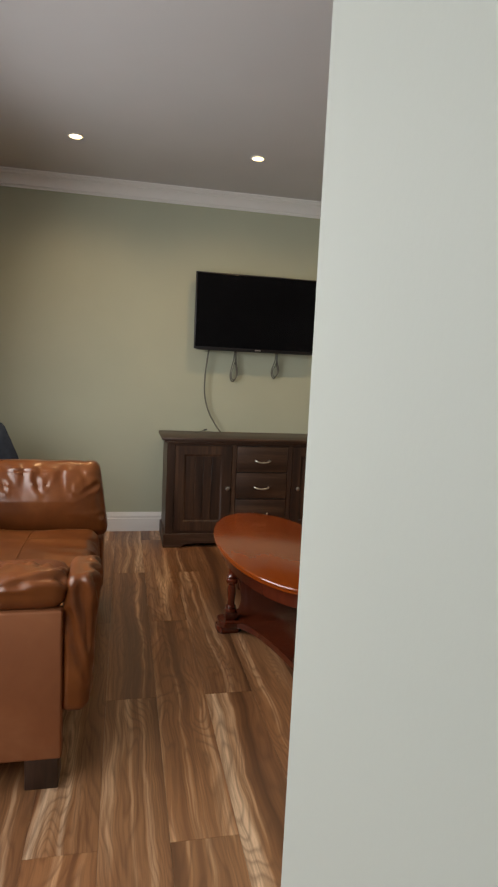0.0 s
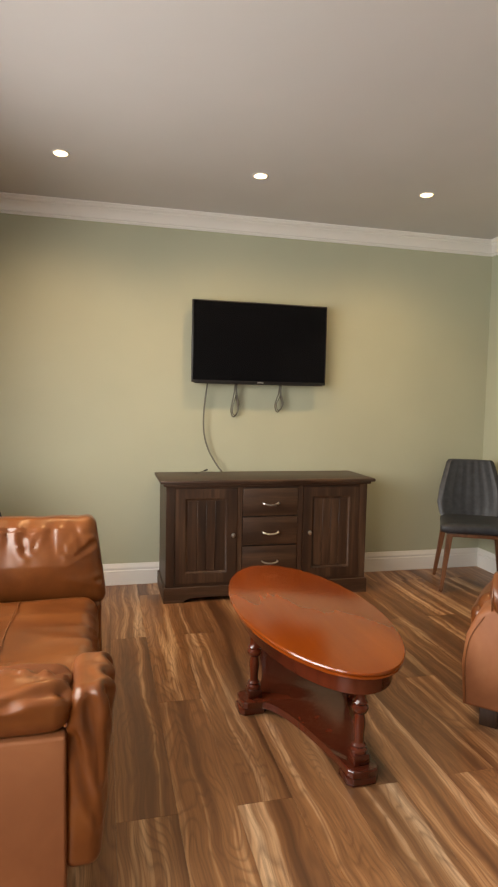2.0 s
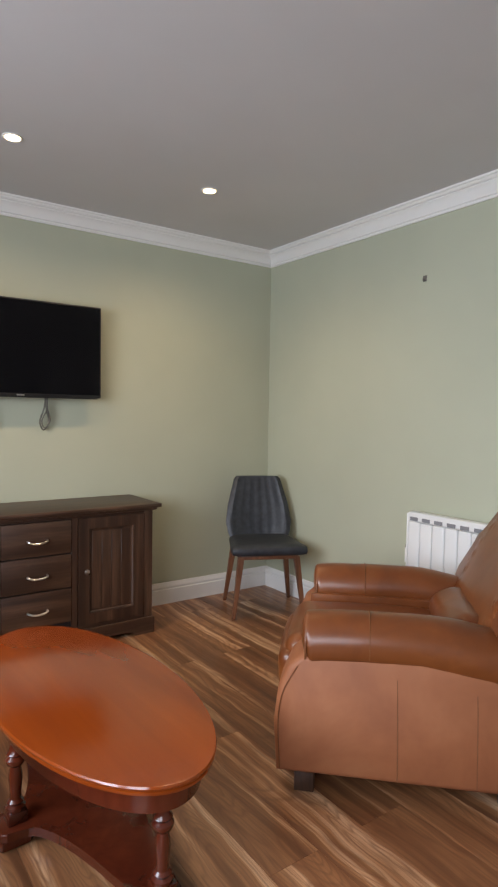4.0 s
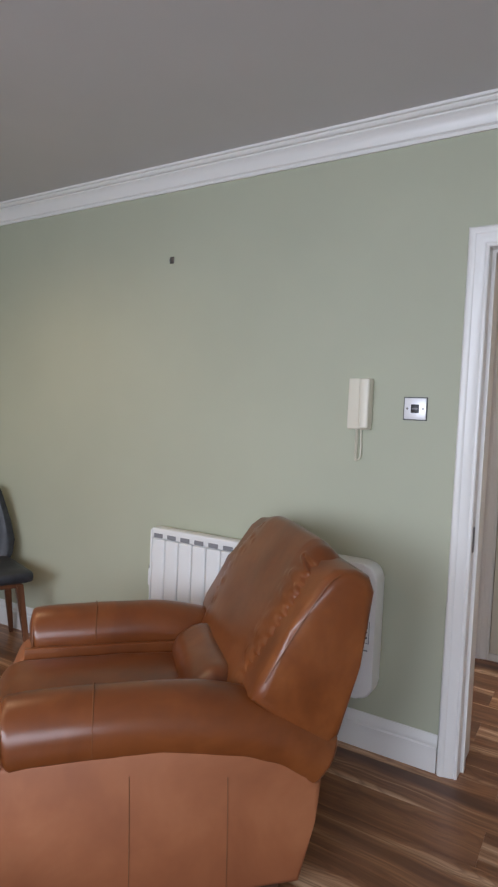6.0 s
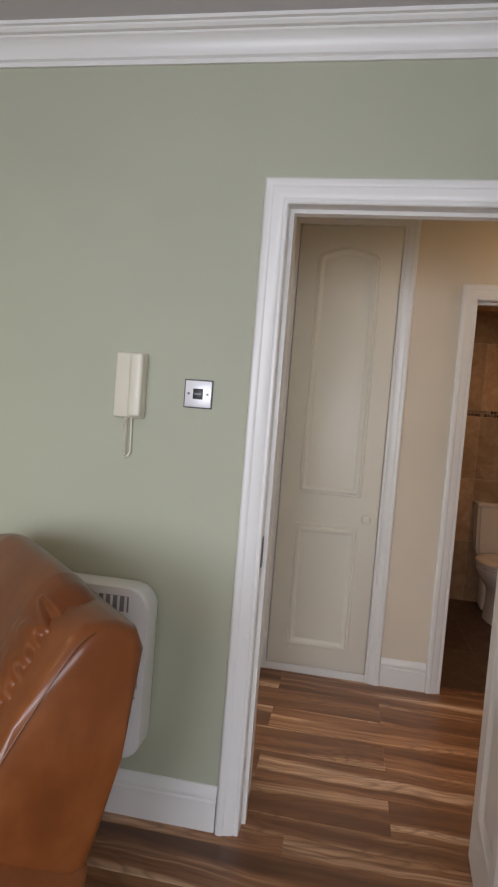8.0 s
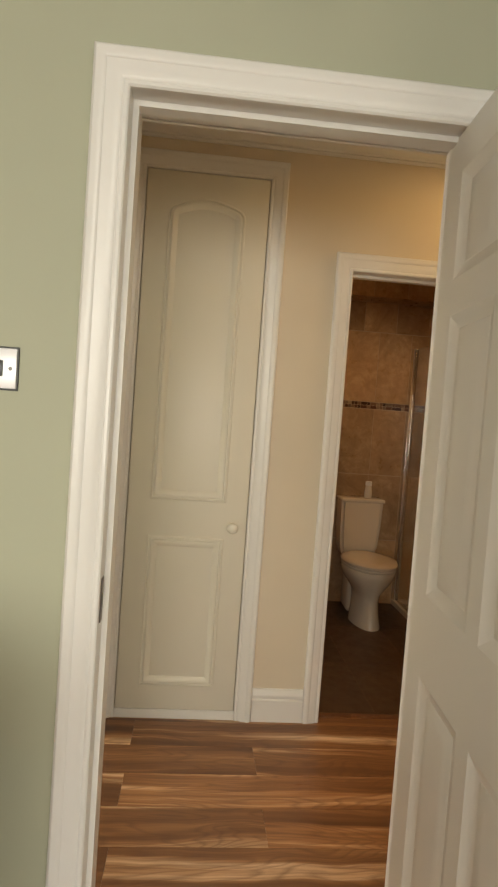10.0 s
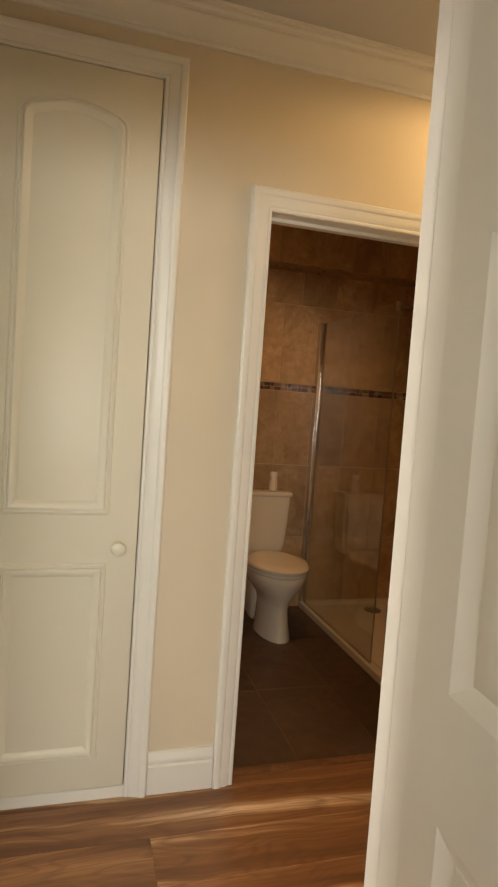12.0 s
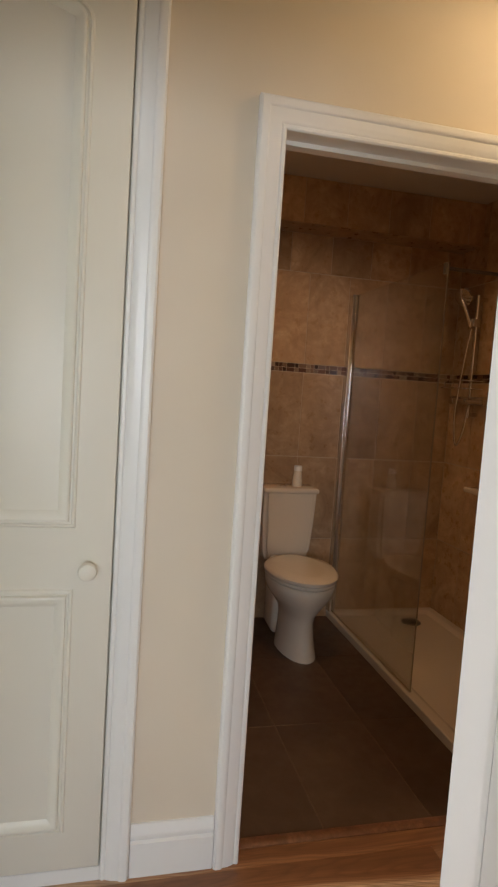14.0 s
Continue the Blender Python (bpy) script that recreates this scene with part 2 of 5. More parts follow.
def curve(points, n=24):
    """A smooth line through points (Catmull-Rom)."""
    p = [Vector(q) for q in points]
    p = [p[0] * 2 - p[1], *p, p[-1] * 2 - p[-2]]
    out = []
    for i in range(1, len(p) - 2):
        for k in range(n):
            t = k / n
            out.append(0.5 * (2 * p[i] + (p[i + 1] - p[i - 1]) * t + (2 * p[i - 1] - 5 * p[i] + 4 * p[i + 1] - p[i + 2]) * t * t + (3 * p[i] - p[i - 1] - 3 * p[i + 1] + p[i + 2]) * t ** 3))
    return out + [p[-2]]


def sweep_plan(path, profile, closed=False):
    """A profile (distance to the left of the path, height) swept along a line in plan, with mitred corners."""
    bm = bmesh.new()
    p = [Vector(q) for q in path]
    n = len(p)
    rings = []
    for i in range(n):
        def left(a, b):
            d = (b - a).normalized()
            return Vector((-d.y, d.x))
        if closed or 0 < i < n - 1:
            l1, l2 = left(p[i - 1], p[i]), left(p[i], p[(i + 1) % n])
        else:
            l1 = l2 = left(p[0], p[1]) if i == 0 else left(p[-2], p[-1])
        m = (l1 + l2) / (1 + l1.dot(l2))
        rings.append([bm.verts.new((p[i].x + m.x * d, p[i].y + m.y * d, z)) for d, z in profile])
    k = len(profile)
    for i in range(n if closed else n - 1):
        a, b = rings[i], rings[(i + 1) % n]
        for j in range(k):
            bm.faces.new((a[j], a[(j + 1) % k], b[(j + 1) % k], b[j]))
    if not closed:
        bm.faces.new(rings[0]), bm.faces.new(rings[-1][::-1])
    return bm


ARCHITRAVE = [(0, 0), (0, 0.009), (0.004, 0.013), (0.010, 0.013), (0.014, 0.0105), (0.020, 0.0145), (0.032, 0.019), (0.048, 0.0205), (0.053, 0.025), (0.060, 0.0265), (0.070, 0.0255), (0.076, 0.019), (0.076, 0)]


def architrave(a0, a1, top, put, profile=ARCHITRAVE):
    """Mitred moulding round three sides of an opening; put(a, depth, z) gives the place."""
    bm = bmesh.new()
    rings = []
    for a, z, sa, sz in ((a0, 0, -1, 0), (a0, top, -1, 1), (a1, top, 1, 1), (a1, 0, 1, 0)):
        rings.append([bm.verts.new(put(a + sa * u, v, z + sz * u)) for u, v in profile])
    k = len(profile)
    for a, b in zip(rings, rings[1:]):
        for j in range(k):
            bm.faces.new((a[j], a[(j + 1) % k], b[(j + 1) % k], b[j]))
    bm.faces.new(rings[0]), bm.faces.new(rings[-1][::-1])
    return bm


def walls(boxes):
    bm = bmesh.new()
    for b in boxes:
        bm_box(*b, bm=bm)
    return bm


# ---- structure: shell ----
WX, WY, CEIL, HCEIL = 3.25, 4.90, 2.564, 2.62
HX0, HX1, HN = 3.47, 4.55, 2.135         # hall: west face, east face, north face
BX0, BX1, BY0, BY1 = 4.67, 6.36, -0.53, 1.30   # bathroom
LD0, LD1 = 1.165, 1.948                   # living-room doorway, clear
BD0, BD1 = 0.375, 1.13                   # bathroom doorway, clear
CD0, CD1, CDT = 1.517, 2.046, 2.381      # cupboard opening

structure("floor", bm_box(-1.2, 4.61, -3.15, 5.05, -0.12, -0.016), M["subfloor"], "dark sub-floor under wooden planks")
structure("wall_north", bm_box(-1.2, 3.36, WY, 5.05, -0.1, 2.75), M["green"], "pale sage green painted wall")
# unseen bedroom and its window, added to bring daylight into the hall
structure("wall_bedroom_north", walls([(3.36, 3.65, WY, 5.05, -0.1, 2.75), (4.45, 4.75, WY, 5.05, -0.1, 2.75), (3.65, 4.45, WY, 5.05, -0.1, 0.9), (3.65, 4.45, WY, 5.05, 2.1, 2.75)]), M["cream"], "plain cream wall with an unseen, added window")
structure("wall_bedroom_east", bm_box(4.67, 4.79, 2.22, WY, -0.1, 2.75), M["cream"], "plain cream wall")
structure("ceiling_bedroom", bm_box(3.47, 4.67, 2.22, 4.9, 2.62, 2.74), M["ceiling"], "plain white ceiling")
structure("floor_bedroom", bm_box(3.29, 4.67, 2.12, WY, -0.016, -0.002), M["subfloor"], "dark brown floor")
structure("wall_east", walls([(WX, HX0, LD1 + 0.03, WY, -0.1, 2.75), (WX, HX0, -3.15, LD0 - 0.03, -0.1, 2.75), (WX, HX0, LD0 - 0.03, LD1 + 0.03, 2.11, 2.75)]), M["green"], "pale sage green wall with a doorway")
structure("wall_west", walls([(-1.2, -1.05, -3.15, 0.15, -0.1, 2.75), (-1.2, -1.05, 1.50, 1.70, -0.1, 2.75), (-1.2, -1.05, 0.15, 1.50, -0.1, 0.82), (-1.2, -1.05, 0.15, 1.50, 2.2, 2.75), (-1.2, -1.05, 3.55, WY, -0.1, 2.75),
                              (-1.2, -1.05, 1.70, 3.55, -0.1, 0.82), (-1.2, -1.05, 1.70, 3.55, 2.2, 2.75)]), M["green"], "pale sage green wall with a window")
bm = prism([(0.536, -3.0), (0.66, -3.0), (0.66, 0.735), (WX, 0.735), (WX, 0.83), (0.536, 0.83)], -0.1, 2.75)
bmesh.ops.bevel(bm, geom=[e for e in bm.edges if all(v.co.x < 0.54 and v.co.y > 0.8 for v in e.verts) and abs(e.verts[0].co.z - e.verts[1].co.z) > 1], offset=0.004, segments=2, profile=0.5, affect="EDGES")
structure("wall_south", bm, M["offwhite"], "pale grey-green painted partition wall turning a corner")
structure("wall_kitchen_end", bm_box(-1.05, WX, -3.15, -3.0, -0.1, 2.75), M["offwhite"], "plain off-white end wall")
structure("ceiling", bm_box(-1.2, HX0, -3.15, 5.05, CEIL, 2.74), M["ceiling"], "plain matt white ceiling")
structure("wall_hall_east", walls([(HX1, BX0, CD1, HN, -0.1, 2.75), (HX1, BX0, BD1 + 0.02, CD0, -0.1, 2.75), (HX1, BX0, -1.3, BD0 - 0.02, -0.1, 2.75),
                                   (HX1, BX0, CD0, CD1, CDT, 2.75), (HX1, BX0, BD0 - 0.02, BD1 + 0.02, 2.05, 2.75)]), M["cream"], "cream painted hall wall with two openings")
structure("wall_hall_north", walls([(HX0, 3.60, HN, 2.22, -0.1, 2.75), (4.39, BX0, HN, 2.22, -0.1, 2.75), (3.60, 4.39, HN, 2.22, 2.025, 2.75)]), M["cream"], "cream painted hall wall with a doorway")
structure("wall_hall_west", walls([(HX0, HX0 + 0.004, LD1 + 0.03, HN, -0.02, 2.62), (HX0, HX0 + 0.004, -1.2, LD0 - 0.03, -0.02, 2.62), (HX0, HX0 + 0.004, LD0 - 0.03, LD1 + 0.03, 2.11, 2.62)]), M["cream"], "cream painted hall side of the living-room wall")
structure("wall_hall_pier", bm_box(HX0 + 0.004, 3.648, -1.2, LD0 - 0.077, -0.02, 2.62), M["white"], "white painted pier beside the living-room doorway")
structure("wall_hall_south", bm_box(HX0, BX0, -1.3, -1.2, -0.1, 2.75), M["cream"], "plain cream hall end wall")
structure("ceiling_hall", bm_box(HX0, BX0 - 0.06, -1.3, 2.22, HCEIL, 2.74), M["ceiling"], "plain white hall ceiling")

CORNICE = [(0, 2.456), (0.010, 2.456), (0.012, 2.467), (0.008, 2.471), (0.017, 2.476), (0.020, 2.491), (0.027, 2.509), (0.038, 2.524), (0.046, 2.529), (0.046, 2.536), (0.057, 2.538), (0.064, 2.546), (0.064, 2.552), (0.073, 2.554), (0.075, 2.565), (0, 2.565)]
structure("cornice", sweep_plan([(0.545, 0.83), (WX, 0.83), (WX, WY), (-1.05, WY), (-1.05, -2.9)], CORNICE), M["white"], "white moulded plaster cornice", 30)
structure("cornice_hall", sweep_plan([(HX0 + 0.004, -1.2), (HX1, -1.2), (HX1, HN), (HX0 + 0.004, HN)], [(d, z + HCEIL - CEIL) for d, z in CORNICE], True), M["white"], "white moulded hall cornice", 30)
SKIRT = [(0, 0), (0.018, 0), (0.018, 0.098), (0.011, 0.104), (0.015, 0.114), (0.014, 0.124), (0.007, 0.136), (0.005, 0.147), (0, 0.148)]
structure("baseboard", sweep_plan([(WX, LD1 + 0.080), (WX, WY), (-1.05, WY), (-1.05, -2.9)], SKIRT), M["white"], "white moulded skirting board", 30)
structure("baseboard_partition", sweep_plan([(0.6, 0.83), (WX, 0.83), (WX, LD0 - 0.080)], SKIRT), M["white"], "white moulded skirting board", 30)
structure("baseboard_hall", sweep_plan([(HX1, BD1 + 0.078), (HX1, CD0 - 0.078)], SKIRT), M["white"], "white moulded skirting board", 30)
structure("baseboard_hall_south", sweep_plan([(3.648, LD0 - 0.09), (3.648, -1.2), (HX1, -1.2), (HX1, BD0 - 0.078)], SKIRT), M["white"], "white moulded skirting board", 30)

# door linings and mouldings
trim = structure("trim_living_door", architrave(LD0, LD1, 2.03, lambda a, v, z: (WX - v, a, z)), M["white"], "white moulded architrave round the doorway", 30)
structure("trim_living_door_hall", architrave(LD0, LD1, 2.075, lambda a, v, z: (HX0 + 0.004 + v, a, z)), M["white"], "white moulded architrave on the hall side", 30)
bm = walls([(WX, HX0 + 0.003, LD0 - 0.03, LD0, 0, 2.11), (WX, HX0 + 0.003, LD1, LD1 + 0.03, 0, 2.11), (WX, WX + 0.085, LD0, LD1, 2.035, 2.11), (WX + 0.085, HX0 + 0.003, LD0, LD1, 2.078, 2.11),
            (WX + 0.052, WX + 0.085, LD1 - 0.013, LD1, 0, 2.022), (WX + 0.052, WX + 0.085, LD0, LD1, 2.022, 2.035), (WX + 0.095, WX + 0.128, LD0, LD0 + 0.013, 0, 2.078)])
structure("trim_living_door_lining", bm, M["white"], "white door lining with a stop bead")
structure("trim_bathroom_door", architrave(BD0, BD1, 2.028, lambda a, v, z: (HX1 - v, a, z)), M["white"], "white moulded architrave round the bathroom doorway", 30)
structure("trim_bathroom_door_lining", walls([(HX1, BX0, BD0 - 0.02, BD0, 0, 2.03), (HX1, BX0, BD1, BD1 + 0.02, 0, 2.03), (HX1, BX0, BD0 - 0.02, BD1 + 0.02, 2.03, 2.05),
                                              (HX1 + 0.055, HX1 + 0.085, BD1 - 0.012, BD1, 0, 2.018), (HX1 + 0.055, HX1 + 0.085, BD0, BD1, 2.018, 2.03)]), M["white"], "white bathroom door lining")
structure("trim_cupboard", architrave(CD0, CD1, CDT, lambda a, v, z: (HX1 - v, a, z)), M["white"], "white moulded architrave round the cupboard", 30)
structure("trim_hall_north_door", architrave(3.60, 4.39, 2.025, lambda a, v, z: (a, HN - v, z)), M["white"], "white moulded architrave in the hall", 30)

# ---- floor planks ----
def plank_mesh(w, l):
    bm = bm_box(0.0002, w - 0.0002, 0.0002, l - 0.0002, -0.014, 0.0)
    bmesh.ops.bevel(bm, geom=[e for e in bm.edges if min(v.co.z for v in e.verts) > -0.001], offset=0.0004, segments=1, affect="EDGES")
    return mesh_of(bm, "plank", M["plank"])


def lay_planks():
    floor = bpy.data.objects["floor"]
    W, L = 0.19, 1.42
    full = plank_mesh(W, L)
    cut = {}
    spaces = [(-1.05, WX + 0.03, -3.0, WY), (WX + 0.03, 4.602, -1.2, HN)]
    for x0, x1, y0, y1 in spaces:
        k0 = math.floor((x0 - 0.338) / W)
        k1 = math.ceil((x1 - 0.338) / W)
        for k in range(k0, k1):
            a, b = max(x0, 0.338 + k * W), min(x1, 0.338 + (k + 1) * W)
            if b - a < 0.01:
                continue
            y = 2.52 - (0 if k % 2 == 0 else 0.72)
            if x0 > 3:
                y = 1.448 + (0 if k % 2 == 0 else 0.5)
            while y > y0:
                y -= L
            while y < y1:
                c, d = max(y, y0), min(y + L, y1)
                if d - c > 0.01:
                    key = (round(b - a, 3), round(d - c, 3))
                    if key not in cut:
                        cut[key] = full if key == (W, L) else plank_mesh(b - a, d - c)
                    ob = new("plank", cut[key])
                    ob.parent, ob.location = floor, (a, c, 0.0)
                y += L


lay_planks()


# ---- living room things ----
def soft(hx, hy, hz, r, cuts=12, crown=0.0, wrinkle=0.0, seed=0.0, freq=9.0, m=None):
    """A stuffed, rounded block, centred, with a crowned top and shallow creases."""
    bm = bmesh.new()
    bmesh.ops.create_cube(bm, size=2)
    bmesh.ops.subdivide_edges(bm, edges=bm.edges[:], cuts=cuts, use_grid_fill=True)
    for v in bm.verts:
        a, b, c = v.co
        p = Vector((a * hx, b * hy, c * hz))
        q = Vector((max(-hx + r, min(hx - r, p.x)), max(-hy + r, min(hy - r, p.y)), max(-hz + r, min(hz - r, p.z))))
        d = (p - q)
        n = d.normalized() if d.length > 1e-6 else Vector((0, 0, 0))
        p = q + n * r if d.length > 1e-6 else p
        if crown:
            p += Vector((0, 0, 1 if c > 0 else -0.25)) * crown * (1 - a * a) * (1 - b * b) * abs(c)
        if wrinkle:
            w = noise.noise(Vector((p.x * freq + seed, p.y * freq * 0.6, p.z * freq * 0.8 + seed)))
            w2 = 1 - abs(noise.noise(Vector((p.x * freq * 1.3 - seed, p.y * freq * 0.7 + seed, p.z * freq))))
            p += (n if n.length > 0.1 else Vector((0, 0, 1 if c > 0 else -1)) if abs(c) > 0.99 else Vector((a if abs(a) > 0.99 else 0, b if abs(b) > 0.99 else 0, 0))) * wrinkle * (w + 0.7 * (w2 ** 4) - 0.4)
        v.co = p
    if m is not None:
        bmesh.ops.transform(bm, matrix=m, verts=bm.verts[:])
    return bm


def seam(points, parent, name="piping", r=0.003, material="leather_seam"):
    return part(name, tube(curve(points, 10), r, 6), M[material], parent, "stitched leather seam")


M["suede_seam"] = mat("suede_seam", (0.19, 0.075, 0.03), 0.6)
M["leather_seam"] = mat("leather_seam", (0.17, 0.055, 0.015), 0.5)
M["tv_screen"] = mat("tv_screen", (0.003, 0.003, 0.004), 0.16)
M["tv_screen"].node_tree.nodes["Principled BSDF"].inputs["Specular IOR Level"].default_value = 0.14
M["charcoal"] = mat("charcoal_leatherette", (0.022, 0.025, 0.03), 0.46)
cg = G(M["charcoal"])
cv = cg.coords()
cg.out(cg.ramp(cg.noise(cv, 30), (0.3, (0.016, 0.018, 0.022)), (0.7, (0.034, 0.038, 0.046))), None, cg.bump(cg.voronoi(cv, 300), 0.2, 0.0006))
M["curtain"] = mat("patterned_curtain", (0.45, 0.30, 0.16), 0.85)
cg = G(M["curtain"])
cw = cg.world((1, 1, 1))
motif = cg.ramp(cg.math("FRACT", cg.math("MULTIPLY", cg.noise(cw, 5, 1, 0.3, 1.5), 7.0)), (0.0, (0.30, 0.17, 0.08)), (0.4, (0.50, 0.36, 0.20)), (0.8, (0.42, 0.28, 0.14)))
cg.out(motif, None, cg.bump(cg.noise(cw, 400, 2), 0.3, 0.001))


def downlight(x, y, z=CEIL):
    t = thing("downlight", pose(x, y, z), "round white recessed ceiling downlight, switched on", "ceiling light", "ceiling downlights")
    part("rim", lathe([(0.036, -0.0005), (0.045, -0.0005), (0.045, -0.003), (0.041, -0.006), (0.036, -0.005)], 28), M["white"], t, "white ring")
    part("lamp", lathe([(0.035, -0.001), (0.035, -0.006), (0.022, -0.010), (0.002, -0.011)], 24), M["glow"], t, "glowing warm white lamp face")
    return t


for sx, sy in SPOTS:
    downlight(sx, sy)


def television():
    t = thing("television", pose(1.364, 4.80, 1.695), "flat black wall-mounted television, switched off", "television")
    w, h = 0.484, 0.280
    part("casing", bm_box(-w, w, -0.018, 0.02, -h, h, 0.006, 2), M["black"], t)
    part("screen", bm_box(-w + 0.009, w - 0.009, -0.0205, -0.017, -h + 0.018, h - 0.009, 0.001, 1), M["tv_screen"], t, "glossy black screen")
    part("rear_housing", bm_box(-0.33, 0.33, 0.019, 0.05, -0.26, 0.16, 0.015, 2), M["black"], t)
    part("wall_bracket", bm_box(-0.2, 0.2, 0.049, 0.098, -0.14, 0.14, 0.004, 1), M["dark_steel"], t, "dark metal bracket")
    part("badge", bm_box(-0.022, 0.022, -0.0225, -0.0195, -h + 0.003, -h + 0.012, 0.001, 1), M["steel"], t, "small silver badge")
    bm = bm_box(-w + 0.02, w - 0.02, -0.012, 0.012, -h - 0.006, -h + 0.001, 0.002, 1)
    part("lower_lip", bm, M["black"], t)


television()
M["cable"] = mat("grey_brown_cable", (0.10, 0.092, 0.072), 0.5)


def cable(name, pts, r, label, cat="cable"):
    ob = part(name, tube(curve(pts, 12), r, 8), M["cable"], None)
    return tagged(ob, label, cat, "television leads")


cable("hanging_cable", [(1.002, 4.83, 1.43), (0.992, 4.845, 1.34), (0.980, 4.855, 1.20), (0.985, 4.86, 1.06), (1.02, 4.86, 0.94), (1.072, 4.84, 0.845), (1.107, 4.80, 0.795)], 0.0058, "thin grey lead hanging from the television to the sideboard")
for lx, zb, w in ((1.203, 1.180, 0.028), (1.528, 1.218, 0.03)):
    bmc = tube(curve([(lx - 0.004, 4.84, 1.43), (lx - 0.008, 4.855, 1.35), (lx - w, 4.865, zb + 0.05), (lx - 0.008, 4.868, zb), (lx + w * 0.8, 4.866, zb + 0.05), (lx + 0.006, 4.858, 1.34), (lx + 0.003, 4.84, 1.43)], 12), 0.0045, 8)
    add(bmc, tube(curve([(lx + 0.006, 4.845, 1.43), (lx + 0.004, 4.85, 1.34), (lx - w * 0.7, 4.858, zb + 0.055), (lx - 0.003, 4.860, zb + 0.012), (lx + w * 0.95, 4.858, zb + 0.06), (lx + 0.01, 4.85, 1.35), (lx + 0.008, 4.845, 1.43)], 12), 0.004, 8))
    tagged(part("looped_cable", bmc, M["cable"], None), "coiled grey lead tied in a loop below the television", "cable", "television leads")
plug = thing("cable_plug", pose(0.955, 4.76, 0.791), "small black lead end lying on the sideboard", "cable")
part("plug", tube([(0.02, 0.02, 0.016), (0.045, 0.03, 0.022)], 0.006, 8), M["black"], plug)
part("lead", tube(curve([(0.02, 0.02, 0.016), (-0.01, 0.0, 0.008), (-0.04, 0.0, 0.0035), (-0.05, 0.05, 0.0035)], 8), 0.003, 6), M["cable"], plug)


def framed_door(name, x0, x1, z0, z1, y, parent, fw=0.062):
    d = part(name, walls([(x0, x0 + fw, y, y + 0.02, z0, z1), (x1 - fw, x1, y, y + 0.02, z0, z1), (x0 + fw, x1 - fw, y, y + 0.02, z0, z0 + fw), (x0 + fw, x1 - fw, y, y + 0.02, z1 - fw, z1)]), M["sideboard"], parent, "framed dark wood door")
    bm = bmesh.new()
    a0, a1, c0, c1 = x0 + fw, x1 - fw, z0 + fw, z1 - fw
    ring = []
    for ins, yy in ((0.0, y + 0.001), (0.006, y + 0.003), (0.012, y + 0.011), (0.022, y + 0.012)):
        ring.append([bm.verts.new(p) for p in ((a0 + ins, yy, c0 + ins), (a1 - ins, yy, c0 + ins), (a1 - ins, yy, c1 - ins), (a0 + ins, yy, c1 - ins))])
    for a, b in zip(ring, ring[1:]):
        for i in range(4):
            bm.faces.new((a[i], a[(i + 1) % 4], b[(i + 1) % 4], b[i]))
    part("moulding", bm, M["sideboard"], d)
    n = 4
    for i in range(n):
        u0, u1 = a0 + 0.02 + (a1 - a0 - 0.04) * i / n, a0 + 0.02 + (a1 - a0 - 0.04) * (i + 1) / n
        part("board", bm_box(u0 + 0.0008, u1 - 0.0008, y + 0.0105, y + 0.019, c0 + 0.02, c1 - 0.02, 0.0015, 1), M["sideboard"], d)
    return d


